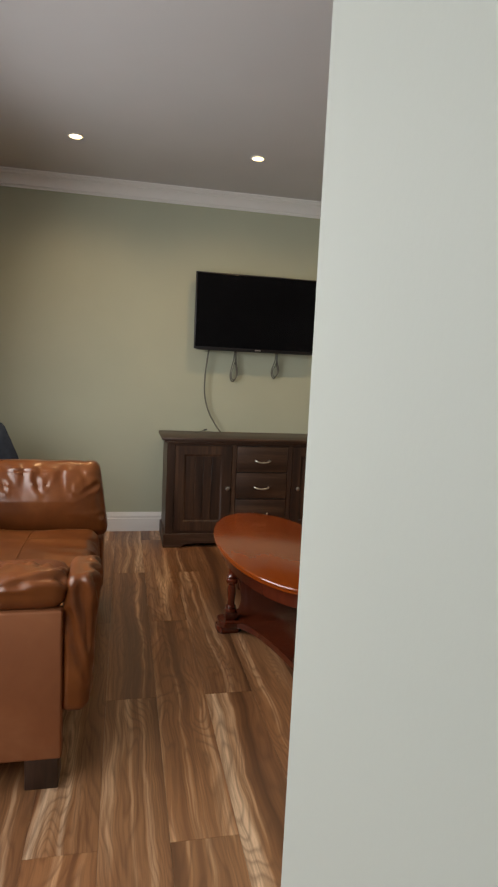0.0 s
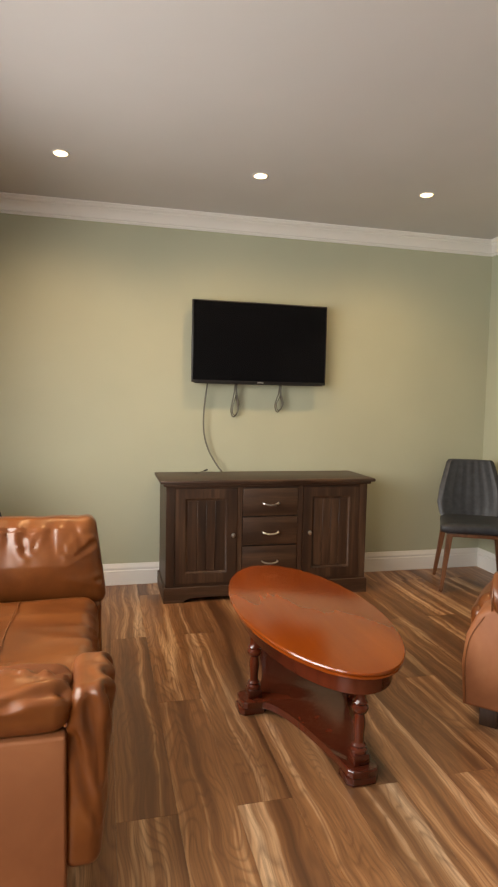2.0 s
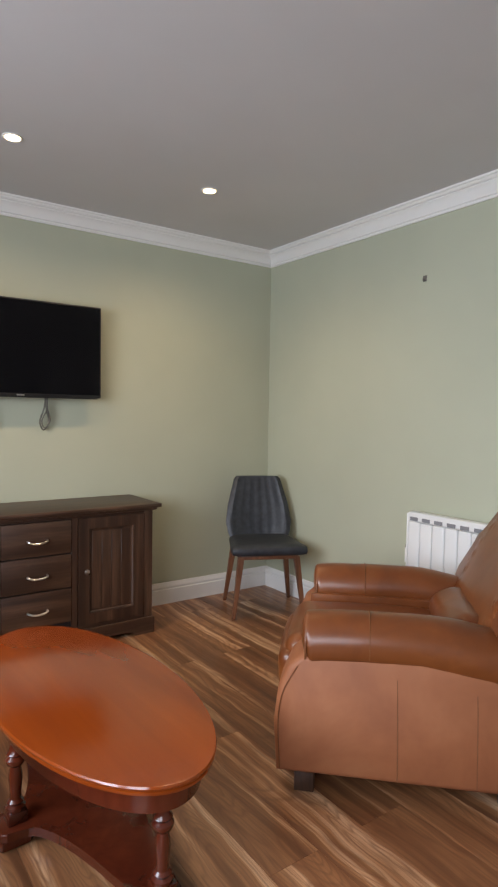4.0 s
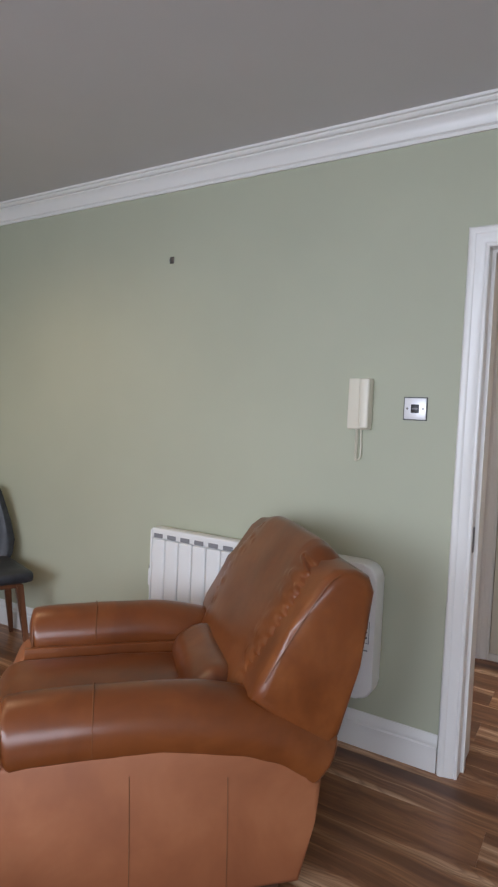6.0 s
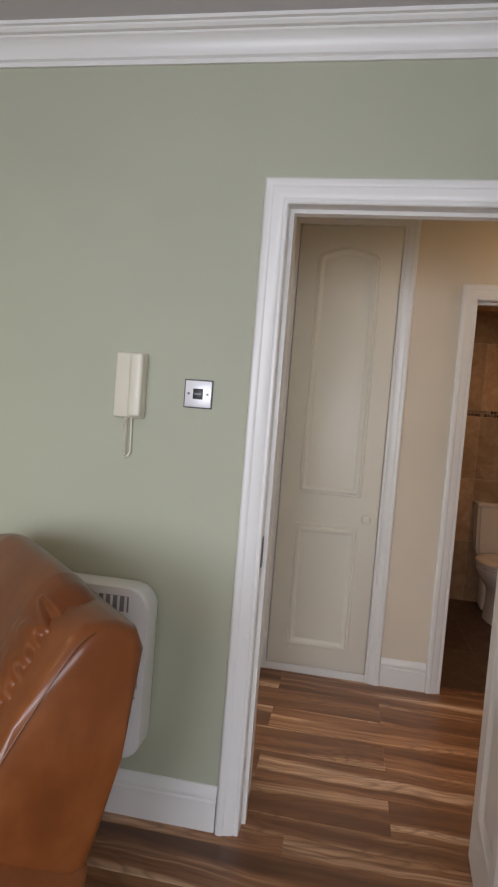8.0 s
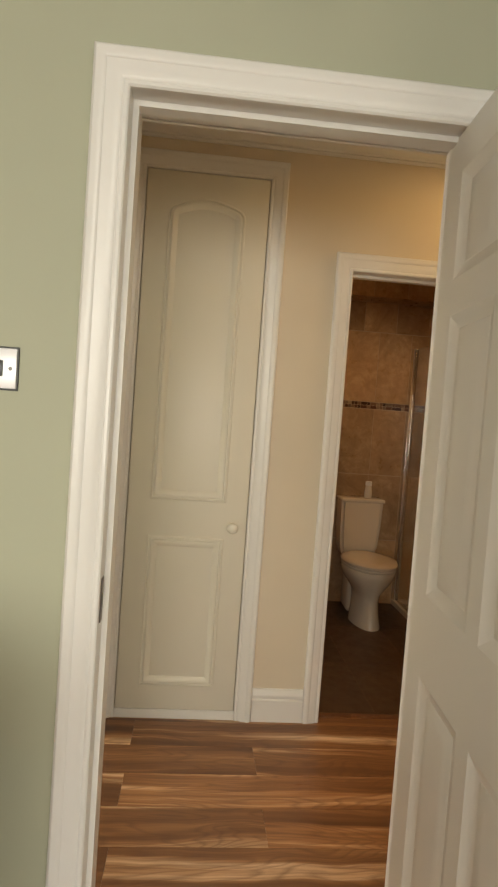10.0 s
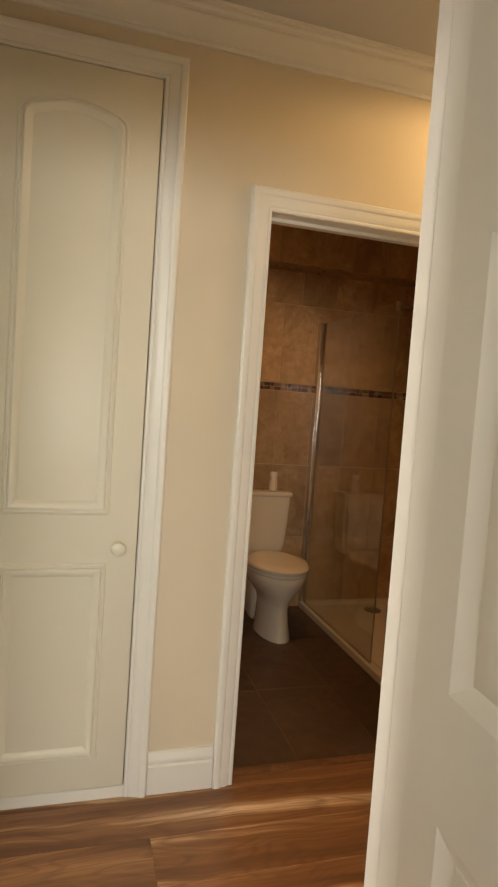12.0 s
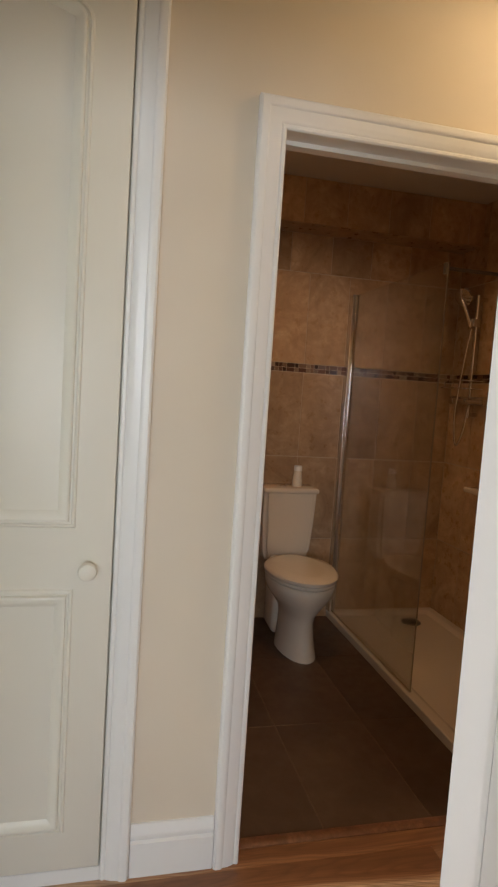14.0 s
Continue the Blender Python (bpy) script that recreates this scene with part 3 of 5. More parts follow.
def sideboard():
    t = thing("sideboard", pose(1.366, 4.66, 0), "dark walnut sideboard with two framed doors and three drawers", "sideboard")
    X = 1.347
    Y = 4.67
    f, b = 4.465 - Y, 4.88 - Y
    part("body", bm_box(-0.683, 0.683, f + 0.02, b, 0.09, 0.764, 0.002, 1), M["sideboard"], t)
    part("top", bm_box(-0.722, 0.722, f - 0.045, b, 0.768, 0.79, 0.005, 2), M["sideboard_h"], t, "overhanging dark top with rounded edge")
    part("top_moulding", bm_box(-0.702, 0.702, f - 0.022, b - 0.01, 0.750, 0.769, 0.006, 2), M["sideboard_h"], t)
    out = [(-0.695, 0.0), (-0.575, 0.0), (-0.55, 0.022), (-0.50, 0.03), (0.50, 0.03), (0.55, 0.022), (0.575, 0.0), (0.695, 0.0), (0.695, 0.092), (0.688, 0.098), (-0.688, 0.098), (-0.695, 0.092)]
    part("plinth", prism(out, f - 0.012, f + 0.022, 0.002, 1, "y"), M["sideboard_h"], t, "shaped dark plinth")
    for s in (-1, 1):
        part("side_plinth", bm_box(s * 0.689 - 0.007, s * 0.689 + 0.007, f + 0.022, b, 0, 0.097, 0.002, 1), M["sideboard_h"], t)
        part("corner_post", bm_box(s * 0.655 - 0.028, s * 0.655 + 0.028, f, f + 0.03, 0.098, 0.750, 0.002, 1), M["sideboard"], t)
    for s in (-1, 1):
        part("divider", bm_box(s * 0.206 - 0.018, s * 0.206 + 0.018, f + 0.003, f + 0.03, 0.098, 0.750, 0.002, 1), M["sideboard"], t)
    part("top_rail", bm_box(-0.627, 0.627, f + 0.002, f + 0.03, 0.735, 0.750, 0.001, 1), M["sideboard_h"], t)
    part("bottom_rail", bm_box(-0.627, 0.627, f + 0.002, f + 0.03, 0.098, 0.118, 0.001, 1), M["sideboard_h"], t)
    for x0, x1, kx in ((-0.625, -0.226, -0.252), (0.226, 0.625, 0.268)):
        d = framed_door("door", x0, x1, 0.12, 0.733, f - 0.004, t)
        part("knob", lathe([(0.006, 0), (0.006, 0.012), (0.012, 0.016), (0.015, 0.022), (0.013, 0.028), (0.003, 0.031)], 16), M["steel"], d, "round brushed steel knob", m=pose(kx, f - 0.004, 0.43, 90, 0, 0))
    for z0, z1 in ((0.548, 0.731), (0.355, 0.540), (0.160, 0.347)):
        d = part("drawer", bm_box(-0.186, 0.186, f - 0.004, f + 0.018, z0, z1, 0.003, 2), M["sideboard_h"], t, "dark wood drawer front")
        zc = (z0 + z1) / 2 - 0.012
        bm = tube(curve([(-0.052, f - 0.004, zc + 0.004), (-0.05, f - 0.022, zc + 0.004), (-0.03, f - 0.028, zc - 0.004), (0, f - 0.03, zc - 0.007), (0.03, f - 0.028, zc - 0.004), (0.05, f - 0.022, zc + 0.004), (0.052, f - 0.004, zc + 0.004)], 6), 0.0055, 8)
        part("handle", bm, M["steel"], d, "curved brushed steel handle")
    # added black sheet behind the fronts, stands in for shade between drawers
    part("drawer_gap", bm_box(-0.187, 0.187, f + 0.012, f + 0.022, 0.12, 0.733), M["black"], t)


sideboard()


def ellipse(a, b, n=72):
    return [(a * math.sin(2 * math.pi * i / n), b * math.cos(2 * math.pi * i / n)) for i in range(n)]


def rings_mesh(levels, n=72):
    """Stacked ellipses (a, b, z), capped."""
    bm = bmesh.new()
    rr = []
    for a, b, z in levels:
        rr.append([bm.verts.new((u, v, z)) for u, v in ellipse(a, b, n)])
    for p, q in zip(rr, rr[1:]):
        for i in range(n):
            bm.faces.new((p[i], p[(i + 1) % n], q[(i + 1) % n], q[i]))
    bm.faces.new(rr[0][::-1]), bm.faces.new(rr[-1])
    return bm


def coffee_table():
    t = thing("coffee_table", pose(1.138, 3.10, 0, 0, 0, 2.6), "polished oval mahogany coffee table with turned legs and a concave base", "coffee table")
    A, B, H = 0.296, 0.642, 0.428
    part("tabletop", rings_mesh([(A - 0.03, B - 0.03, H - 0.030), (A - 0.012, B - 0.012, H - 0.029), (A - 0.004, B - 0.004, H - 0.024), (A - 0.003, B - 0.003, H - 0.017), (A - 0.009, B - 0.009, H - 0.014), (A - 0.002, B - 0.002, H - 0.011), (A, B, H - 0.006), (A - 0.003, B - 0.003, H - 0.001), (A - 0.010, B - 0.010, H)]), M["mahogany"], t, "oval orange-brown polished top with moulded edge", smooth=30)
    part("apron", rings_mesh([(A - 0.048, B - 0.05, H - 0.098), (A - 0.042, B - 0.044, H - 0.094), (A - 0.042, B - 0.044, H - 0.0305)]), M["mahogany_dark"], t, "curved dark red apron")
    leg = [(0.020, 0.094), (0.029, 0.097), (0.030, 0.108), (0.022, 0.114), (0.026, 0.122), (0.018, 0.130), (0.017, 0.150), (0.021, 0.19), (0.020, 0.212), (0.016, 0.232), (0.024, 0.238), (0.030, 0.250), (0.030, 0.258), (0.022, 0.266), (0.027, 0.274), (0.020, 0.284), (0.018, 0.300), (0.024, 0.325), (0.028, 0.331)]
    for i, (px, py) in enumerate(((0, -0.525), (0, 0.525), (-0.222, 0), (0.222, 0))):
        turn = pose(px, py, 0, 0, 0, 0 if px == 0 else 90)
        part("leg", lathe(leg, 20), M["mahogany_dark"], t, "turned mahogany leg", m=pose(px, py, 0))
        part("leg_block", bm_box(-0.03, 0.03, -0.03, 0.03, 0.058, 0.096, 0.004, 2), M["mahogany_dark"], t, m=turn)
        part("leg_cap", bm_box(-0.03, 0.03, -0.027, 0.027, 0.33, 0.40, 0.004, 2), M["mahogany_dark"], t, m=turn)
    out = []
    ends = [(0, -0.585), (-0.285, 0), (0, 0.585), (0.285, 0)]
    for i in range(4):
        (x0, y0), (x1, y1) = ends[i], ends[(i + 1) % 4]
        half = 0.058
        d0, d1 = Vector((x0, y0)).normalized(), Vector((x1, y1)).normalized()
        p0, p1 = Vector((x0, y0)), Vector((x1, y1))
        s0 = Vector((-d0.y, d0.x)) if Vector((-d0.y, d0.x)).dot(d1) > 0 else Vector((d0.y, -d0.x))
        s1 = Vector((-d1.y, d1.x)) if Vector((-d1.y, d1.x)).dot(d0) > 0 else Vector((d1.y, -d1.x))
        q = [p0 + s0 * 0.02, p0 + s0 * (half - 0.012) - d0 * 0.004, p0 + s0 * half - d0 * 0.022, p0 + s0 * half - d0 * 0.085]
        e = [p1 + s1 * half - d1 * 0.085, p1 + s1 * half - d1 * 0.022, p1 + s1 * (half - 0.012) - d1 * 0.004, p1 + s1 * 0.02]
        ctrl = (d0 * 0.115 + d1 * 0.115)
        mid = [((1 - k) ** 2) * q[-1] + 2 * k * (1 - k) * ctrl + k * k * e[0] for k in [j / 14 for j in range(1, 14)]]
        out += [(v.x, v.y) for v in q + mid + e]
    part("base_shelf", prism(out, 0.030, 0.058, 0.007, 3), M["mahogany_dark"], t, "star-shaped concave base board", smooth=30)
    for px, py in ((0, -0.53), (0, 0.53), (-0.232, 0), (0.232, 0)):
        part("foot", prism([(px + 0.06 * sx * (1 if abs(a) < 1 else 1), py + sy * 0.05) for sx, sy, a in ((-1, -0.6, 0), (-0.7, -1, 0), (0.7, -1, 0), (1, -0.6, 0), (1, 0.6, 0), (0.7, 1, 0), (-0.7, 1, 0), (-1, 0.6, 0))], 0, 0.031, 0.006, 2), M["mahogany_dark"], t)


coffee_table()


def dining_chair(m, label):
    t = thing("dining_chair", m, label, "chair", "charcoal dining chairs")
    seat = soft(0.235, 0.215, 0.035, 0.032, 10, 0.012)
    for v in seat.verts:
        v.co.x *= 1 - 0.10 * (v.co.y / 0.215)
    part("seat", seat, M["charcoal"], t, "padded charcoal leatherette seat", m=pose(0, -0.02, 0.447), smooth=60)
    shape = [(0.42, 0.185), (0.50, 0.225), (0.57, 0.238), (0.68, 0.222), (0.80, 0.190), (0.865, 0.172), (0.885, 0.155)]
    def back_y(z, u):
        return 0.175 + (z - 0.42) * 0.22 - 0.055 * u * u * max(0.0, 1 - (z - 0.45) * 1.6)
    bm = bmesh.new()
    n, grid = 24, {}
    for side, off in ((0, 0.0), (1, 0.042)):
        for j, (z, w) in enumerate(shape):
            for i in range(n + 1):
                u = -1 + 2 * i / n
                edge = 0.5 * (1 - (1 - min(1, (1 - abs(u)) * 8))) if abs(u) > 0.875 else 0.5
                rib = 0.005 * abs(math.sin((u + 1) * math.pi * 3.5)) if (side == 0 and 0 < j < len(shape) - 1) else 0
                grid[side, j, i] = bm.verts.new((u * w, back_y(z, u) + (0.021 + (off - 0.021) * edge * 2) - rib, z))
    for side in (0, 1):
        for j in range(len(shape) - 1):
            for i in range(n):
                bm.faces.new((grid[side, j, i], grid[side, j, i + 1], grid[side, j + 1, i + 1], grid[side, j + 1, i]))
    for i in range(n):
        for j in (0, len(shape) - 1):
            bm.faces.new((grid[0, j, i], grid[0, j, i + 1], grid[1, j, i + 1], grid[1, j, i]))
    for j in range(len(shape) - 1):
        for i in (0, n):
            bm.faces.new((grid[0, j, i], grid[0, j + 1, i], grid[1, j + 1, i], grid[1, j, i]))
    bmesh.ops.remove_doubles(bm, verts=bm.verts[:], dist=0.0003)
    part("backrest", bm, M["charcoal"], t, "channelled charcoal leatherette back", smooth=28)
    part("seat_frame", bm_box(-0.195, 0.195, -0.19, 0.165, 0.385, 0.416, 0.006, 2), M["leg_wood"], t, "brown wooden seat frame")
    for sx in (-1, 1):
        for fy, ty, by in ((-1, -0.17, -0.205), (1, 0.15, 0.215)):
            top, foot = Vector((sx * 0.185, ty, 0.405)), Vector((sx * 0.235, by, 0.0))
            bm = bmesh.new()
            a = [bm.verts.new(foot + Vector((u * 0.012, v * 0.012, 0))) for u, v in ((-1, -1), (1, -1), (1, 1), (-1, 1))]
            b = [bm.verts.new(top + Vector((u * 0.02, v * 0.024, 0))) for u, v in ((-1, -1), (1, -1), (1, 1), (-1, 1))]
            for i in range(4):
                bm.faces.new((a[i], a[(i + 1) % 4], b[(i + 1) % 4], b[i]))
            bm.faces.new(a[::-1]), bm.faces.new(b)
            bmesh.ops.bevel(bm, geom=bm.edges[:], offset=0.004, segments=2, affect="EDGES")
            part("leg", bm, M["leg_wood"], t, "tapered walnut-brown leg")
    return t


chair = dining_chair(pose(2.88, 4.44, 0, 0, 0, -25), "charcoal channel-backed dining chair on brown tapered legs in the corner")
other = copy_thing(chair, pose(-0.35, 4.50, 0, 0, 0, 152))
tagged(other, "charcoal dining chair standing behind the leather sofa")


def curtain():
    bm = bmesh.new()
    n, y0, y1 = 90, 3.62, 4.80
    cols = []
    for i in range(n + 1):
        s = i / n
        x = -0.955 + 0.032 * math.sin(s * 2 * math.pi * 11) + 0.010 * math.sin(s * 27 + 1)
        y = y0 + (y1 - y0) * s
        cols.append([bm.verts.new((x * 1.0 + 0.012 * math.sin(k * 0.9 + s * 9), y, z)) for k, z in enumerate([0.015 + 2.385 * q / 10 for q in range(11)])])
    for a, b in zip(cols, cols[1:]):
        for k in range(10):
            bm.faces.new((a[k], b[k], b[k + 1], a[k + 1]))
    bmesh.ops.solidify(bm, geom=bm.faces[:], thickness=0.004)
    t = thing("curtain", pose(0.03, 0, 0), "full-length gold and brown patterned curtain beside the window", "curtain")
    part("drape", bm, M["curtain"], t, smooth=60)
    part("heading_tape", bm_box(-0.985, -0.925, 3.62, 4.80, 2.385, 2.42, 0.006, 2), M["curtain"], t)


curtain()


def window(name, y0, y1, z0, z1, label, mullions):
    w = structure(name, walls([(-1.15, -1.09, y0, y0 + 0.06, z0, z1), (-1.15, -1.09, y1 - 0.06, y1, z0, z1), (-1.15, -1.09, y0, y1, z0, z0 + 0.06), (-1.15, -1.09, y0, y1, z1 - 0.06, z1)] + [(-1.15, -1.09, y - 0.035, y + 0.035, z0 + 0.06, z1 - 0.06) for y in mullions]), M["white"], label)
    part("window_sill", bm_box(-1.10, -1.01, y0 - 0.04, y1 + 0.04, z0 - 0.03, z0, 0.006, 2), M["white"], w)
    return w


window("window_1", 1.70, 3.55, 0.82, 2.2, "white-framed window with two lights", (2.62,))
# side window out of view, added so daylight reaches the east wall
window("window_2", 0.15, 1.50, 0.82, 2.2, "white-framed side window with two lights, unseen, added for daylight", (0.825,))


def leathered(hx, hy, hz, r, cuts, crown, amp, seed, m=None, along="y"):
    """A stuffed leather block: rounded, crowned, with sharp gathered creases towards its seams."""
    bm = soft(hx, hy, hz, r, cuts, crown)
    k = 0 if along == "y" else 1
    for v in bm.verts:
        p = v.co
        q = Vector((p.x * (9 if along == "x" else 3), p.y * (3 if along == "x" else 9), p.z * 3)) + Vector((seed, seed * 0.7, 0))
        ridge = max(0.0, 1 - abs(noise.noise(q) * 1.7)) ** 2
        fold = noise.noise(p * 4.5 + Vector((seed, 0, seed)))
        near_edge = max(abs(p.x) / hx, abs(p.y) / hy) if hz < min(hx, hy) else max(abs(p.y) / hy, abs(p.z) / hz)
        d = Vector((p.x / hx ** 2, p.y / hy ** 2, p.z / hz ** 2)).normalized()
        v.co += d * (amp * (0.25 + 0.75 * near_edge ** 4) * (ridge - 0.25) + amp * 0.8 * fold)
    if m is not None:
        bmesh.ops.transform(bm, matrix=m, verts=bm.verts[:])
    return bm


def crease(bm, lines):
    """Presses folds into a surface: lines of (start, end, depth, width), a valley between two lips."""
    bm.normal_update()
    moves = []
    for v in bm.verts:
        d = 0.0
        for a, b, depth, width in lines:
            a, b = Vector(a), Vector(b)
            ab = b - a
            k = max(0.0, min(1.0, (v.co - a).dot(ab) / ab.length_squared))
            wob = 0.35 * width * noise.noise(v.co * 22 + a * 9)
            r = ((v.co - a - ab * k).length + wob) / (width * (1.15 - 0.6 * k))
            if r < 4:
                d += depth * (1 - 0.55 * k) * (0.6 * math.exp(-((r - 1.9) ** 2) * 1.3) - math.exp(-r * r))
        moves.append(v.normal * d)
    for v, q in zip(bm.verts, moves):
        v.co += q
    return bm


def sofa():
    t = thing("sofa", pose(-0.275, 2.85, 0), "tan brown leather sofa with loose wrinkled cushions and flat side panels", "sofa")
    L = M["leather"]
    oy = 2.85
    n0, n1 = 2.055 - oy, 3.66 - oy
    for s, ya, yb in ((-1, n0, n0 + 0.05), (1, n1 - 0.05, n1)):
        part("side_panel", bm_box(-0.66, 0.494, ya, yb, 0.095, 0.558, 0.008, 3), M["suede"], t, "flat matte tan leather side panel with worn edges")
    part("base_frame", bm_box(-0.62, 0.45, n0 + 0.051, n1 - 0.051, 0.11, 0.24, 0.01, 2), M["suede"], t)
    part("back_panel", bm_box(-0.68, -0.60, n0 + 0.052, n1 - 0.052, 0.10, 0.70, 0.01, 2), M["suede"], t)
    # near arm: a stuffed roll on the panel whose front end is gathered and hangs down
    pad = leathered(0.40, 0.090, 0.052, 0.046, 60, 0.008, 0.007, 2.0, along="x")
    crease(pad, [((x, 0.01, 0.055), (x + dx, -0.075, 0.025), 0.008, 0.009) for x, dx in ((-0.22, 0.03), (-0.06, -0.02), (0.09, 0.03), (0.20, -0.01), (0.27, 0.02), (0.32, -0.02), (0.36, 0.01))]
           + [((0.38, -0.06, 0.04), (0.20, -0.085, 0.02), 0.014, 0.012), ((0.37, 0.02, 0.052), (0.16, 0.05, 0.052), 0.013, 0.012)])
    part("arm_cushion", pad, L, t, "stuffed wrinkled leather arm roll", m=pose(0.105, n0 + 0.088, 0.607), smooth=70)
    hang = leathered(0.048, 0.115, 0.215, 0.036, 50, 0.0, 0.004, 7.0)
    crease(hang, [((0.045, -0.09, 0.20), (0.05, -0.03, 0.04), 0.011, 0.014), ((0.045, -0.02, 0.21), (0.05, 0.03, 0.06), 0.009, 0.014), ((0.045, 0.06, 0.20), (0.05, 0.07, 0.02), 0.012, 0.013),
                  ((0.0, -0.115, 0.18), (0.03, -0.115, 0.0), 0.008, 0.014), ((-0.03, -0.115, 0.10), (0.03, -0.11, -0.10), 0.007, 0.014), ((0.05, -0.05, -0.05), (0.05, 0.0, -0.19), 0.006, 0.014)])
    part("arm_front", hang, L, t, "gathered leather arm front hanging down", m=pose(0.535, n0 + 0.125, 0.440, 0, 3, 0), smooth=75)
    # far arm: a standing pillow
    far = soft(0.39, 0.095, 0.19, 0.050, 60)
    for v in far.verts:
        a, b, c = v.co.x / 0.39, v.co.y / 0.095, v.co.z / 0.19
        v.co.y += b * 0.075 * (1 - a ** 4) * (1 - c * c)
        pull = math.exp(-abs(0.72 - c) * 3.2) if abs(a) < 0.97 else 0.0
        fold = max(0.0, 1 - abs(noise.noise(Vector((v.co.x * 11 + v.co.z * 3, 3.7, v.co.z * 2.5))) * 2.4)) ** 2
        v.co.y += (1 if b > 0 else -1) * min(1.0, abs(b) * 1.1) * 0.020 * pull * (0.3 - fold) * (1 - a ** 6)
        v.co.z += 0.006 * noise.noise(Vector((v.co.x * 9, 1.3, 0.4))) * max(0.0, c) + 0.012 * max(0.0, abs(a) - 0.8) * 5 * (1 if c > 0.5 else 0)
        v.co.x += -0.14 * v.co.z * (1 if a > 0 else -0.2) * abs(a)
        v.co.y *= 1 - 0.22 * max(0.0, c)
    crease(far, [((x, -0.135, 0.150), (x + dx, -0.150, 0.150 - ln), dp * 0.62, 0.013) for x, dx, ln, dp in ((-0.27, 0.03, 0.10, 0.020), (-0.19, -0.02, 0.07, 0.016), (-0.10, 0.035, 0.12, 0.024), (-0.02, -0.02, 0.08, 0.018), (0.06, 0.03, 0.13, 0.024), (0.14, -0.03, 0.09, 0.020), (0.22, 0.02, 0.10, 0.020), (0.30, -0.04, 0.12, 0.022))]
           + [((0.36, -0.10, 0.08), (0.24, -0.15, 0.0), 0.010, 0.012), ((0.37, -0.09, -0.08), (0.24, -0.14, -0.06), 0.008, 0.012), ((-0.38, -0.11, 0.135), (0.37, -0.11, 0.150), 0.008, 0.007)])
    part("arm_cushion", far, L, t, "plump wrinkled leather arm cushion", m=pose(0.175, n1 - 0.20, 0.580, -6, 0, 0), smooth=60)
    part("arm_front", leathered(0.04, 0.125, 0.15, 0.035, 16, 0.0, 0.008, 9.0), L, t, m=pose(0.525, n1 - 0.19, 0.27), smooth=75)
    seat = leathered(0.44, 0.535, 0.105, 0.060, 60, 0.030, 0.012, 1.5)
    crease(seat, [((0.02, -0.36, 0.12), (0.20, -0.16, 0.13), 0.022, 0.016), ((0.12, -0.40, 0.11), (0.27, -0.24, 0.12), 0.018, 0.014), ((-0.12, -0.36, 0.12), (-0.02, -0.20, 0.13), 0.016, 0.014), ((0.42, -0.10, 0.09), (0.30, -0.14, 0.12), 0.014, 0.012),
                  ((0.43, 0.02, 0.08), (0.29, 0.04, 0.115), 0.012, 0.011), ((0.43, -0.30, 0.07), (0.30, -0.28, 0.11), 0.015, 0.013), ((0.43, 0.16, 0.08), (0.28, 0.13, 0.115), 0.010, 0.011), ((0.44, -0.2, 0.03), (0.44, 0.2, 0.02), 0.010, 0.012)])
    part("seat_cushion", seat, L, t, "deep leather seat cushion with soft creases", m=pose(0.11, -0.07, 0.355), smooth=75)
    part("seat_front", leathered(0.035, 0.47, 0.10, 0.032, 20, 0.0, 0.006, 4.0), L, t, "leather front of the seat", m=pose(0.50, -0.01, 0.205), smooth=75)
    part("back_cushion", leathered(0.13, 0.56, 0.27, 0.10, 26, 0.0, 0.014, 5.5), L, t, "tall puffy leather back cushion", m=pose(-0.27, 0.04, 0.635, 0, -12, 0), smooth=75)
    seam([(0.25, -0.42, 0.468), (0.25, -0.2, 0.487), (0.25, 0.04, 0.492), (0.25, 0.26, 0.487), (0.25, 0.40, 0.47)], t, r=0.002)
    seam([(0.20, n0 - 0.006, 0.572), (0.20, n0 - 0.007, 0.61), (0.20, n0 + 0.012, 0.645)], t, r=0.002)
    seam([(-0.2, n0 + 0.010, 0.642), (0.0, n0 + 0.008, 0.645), (0.2, n0 + 0.008, 0.645), (0.42, n0 + 0.012, 0.640)], t, r=0.002)
    for fx in (-0.56, 0.437):
        for fy in (n0 + 0.05, n1 - 0.05):
            part("foot", bm_box(fx - 0.048, fx + 0.048, fy - 0.047, fy + 0.047, 0, 0.097, 0.004, 2), M["foot_wood"], t, "dark square wooden block foot")


sofa()


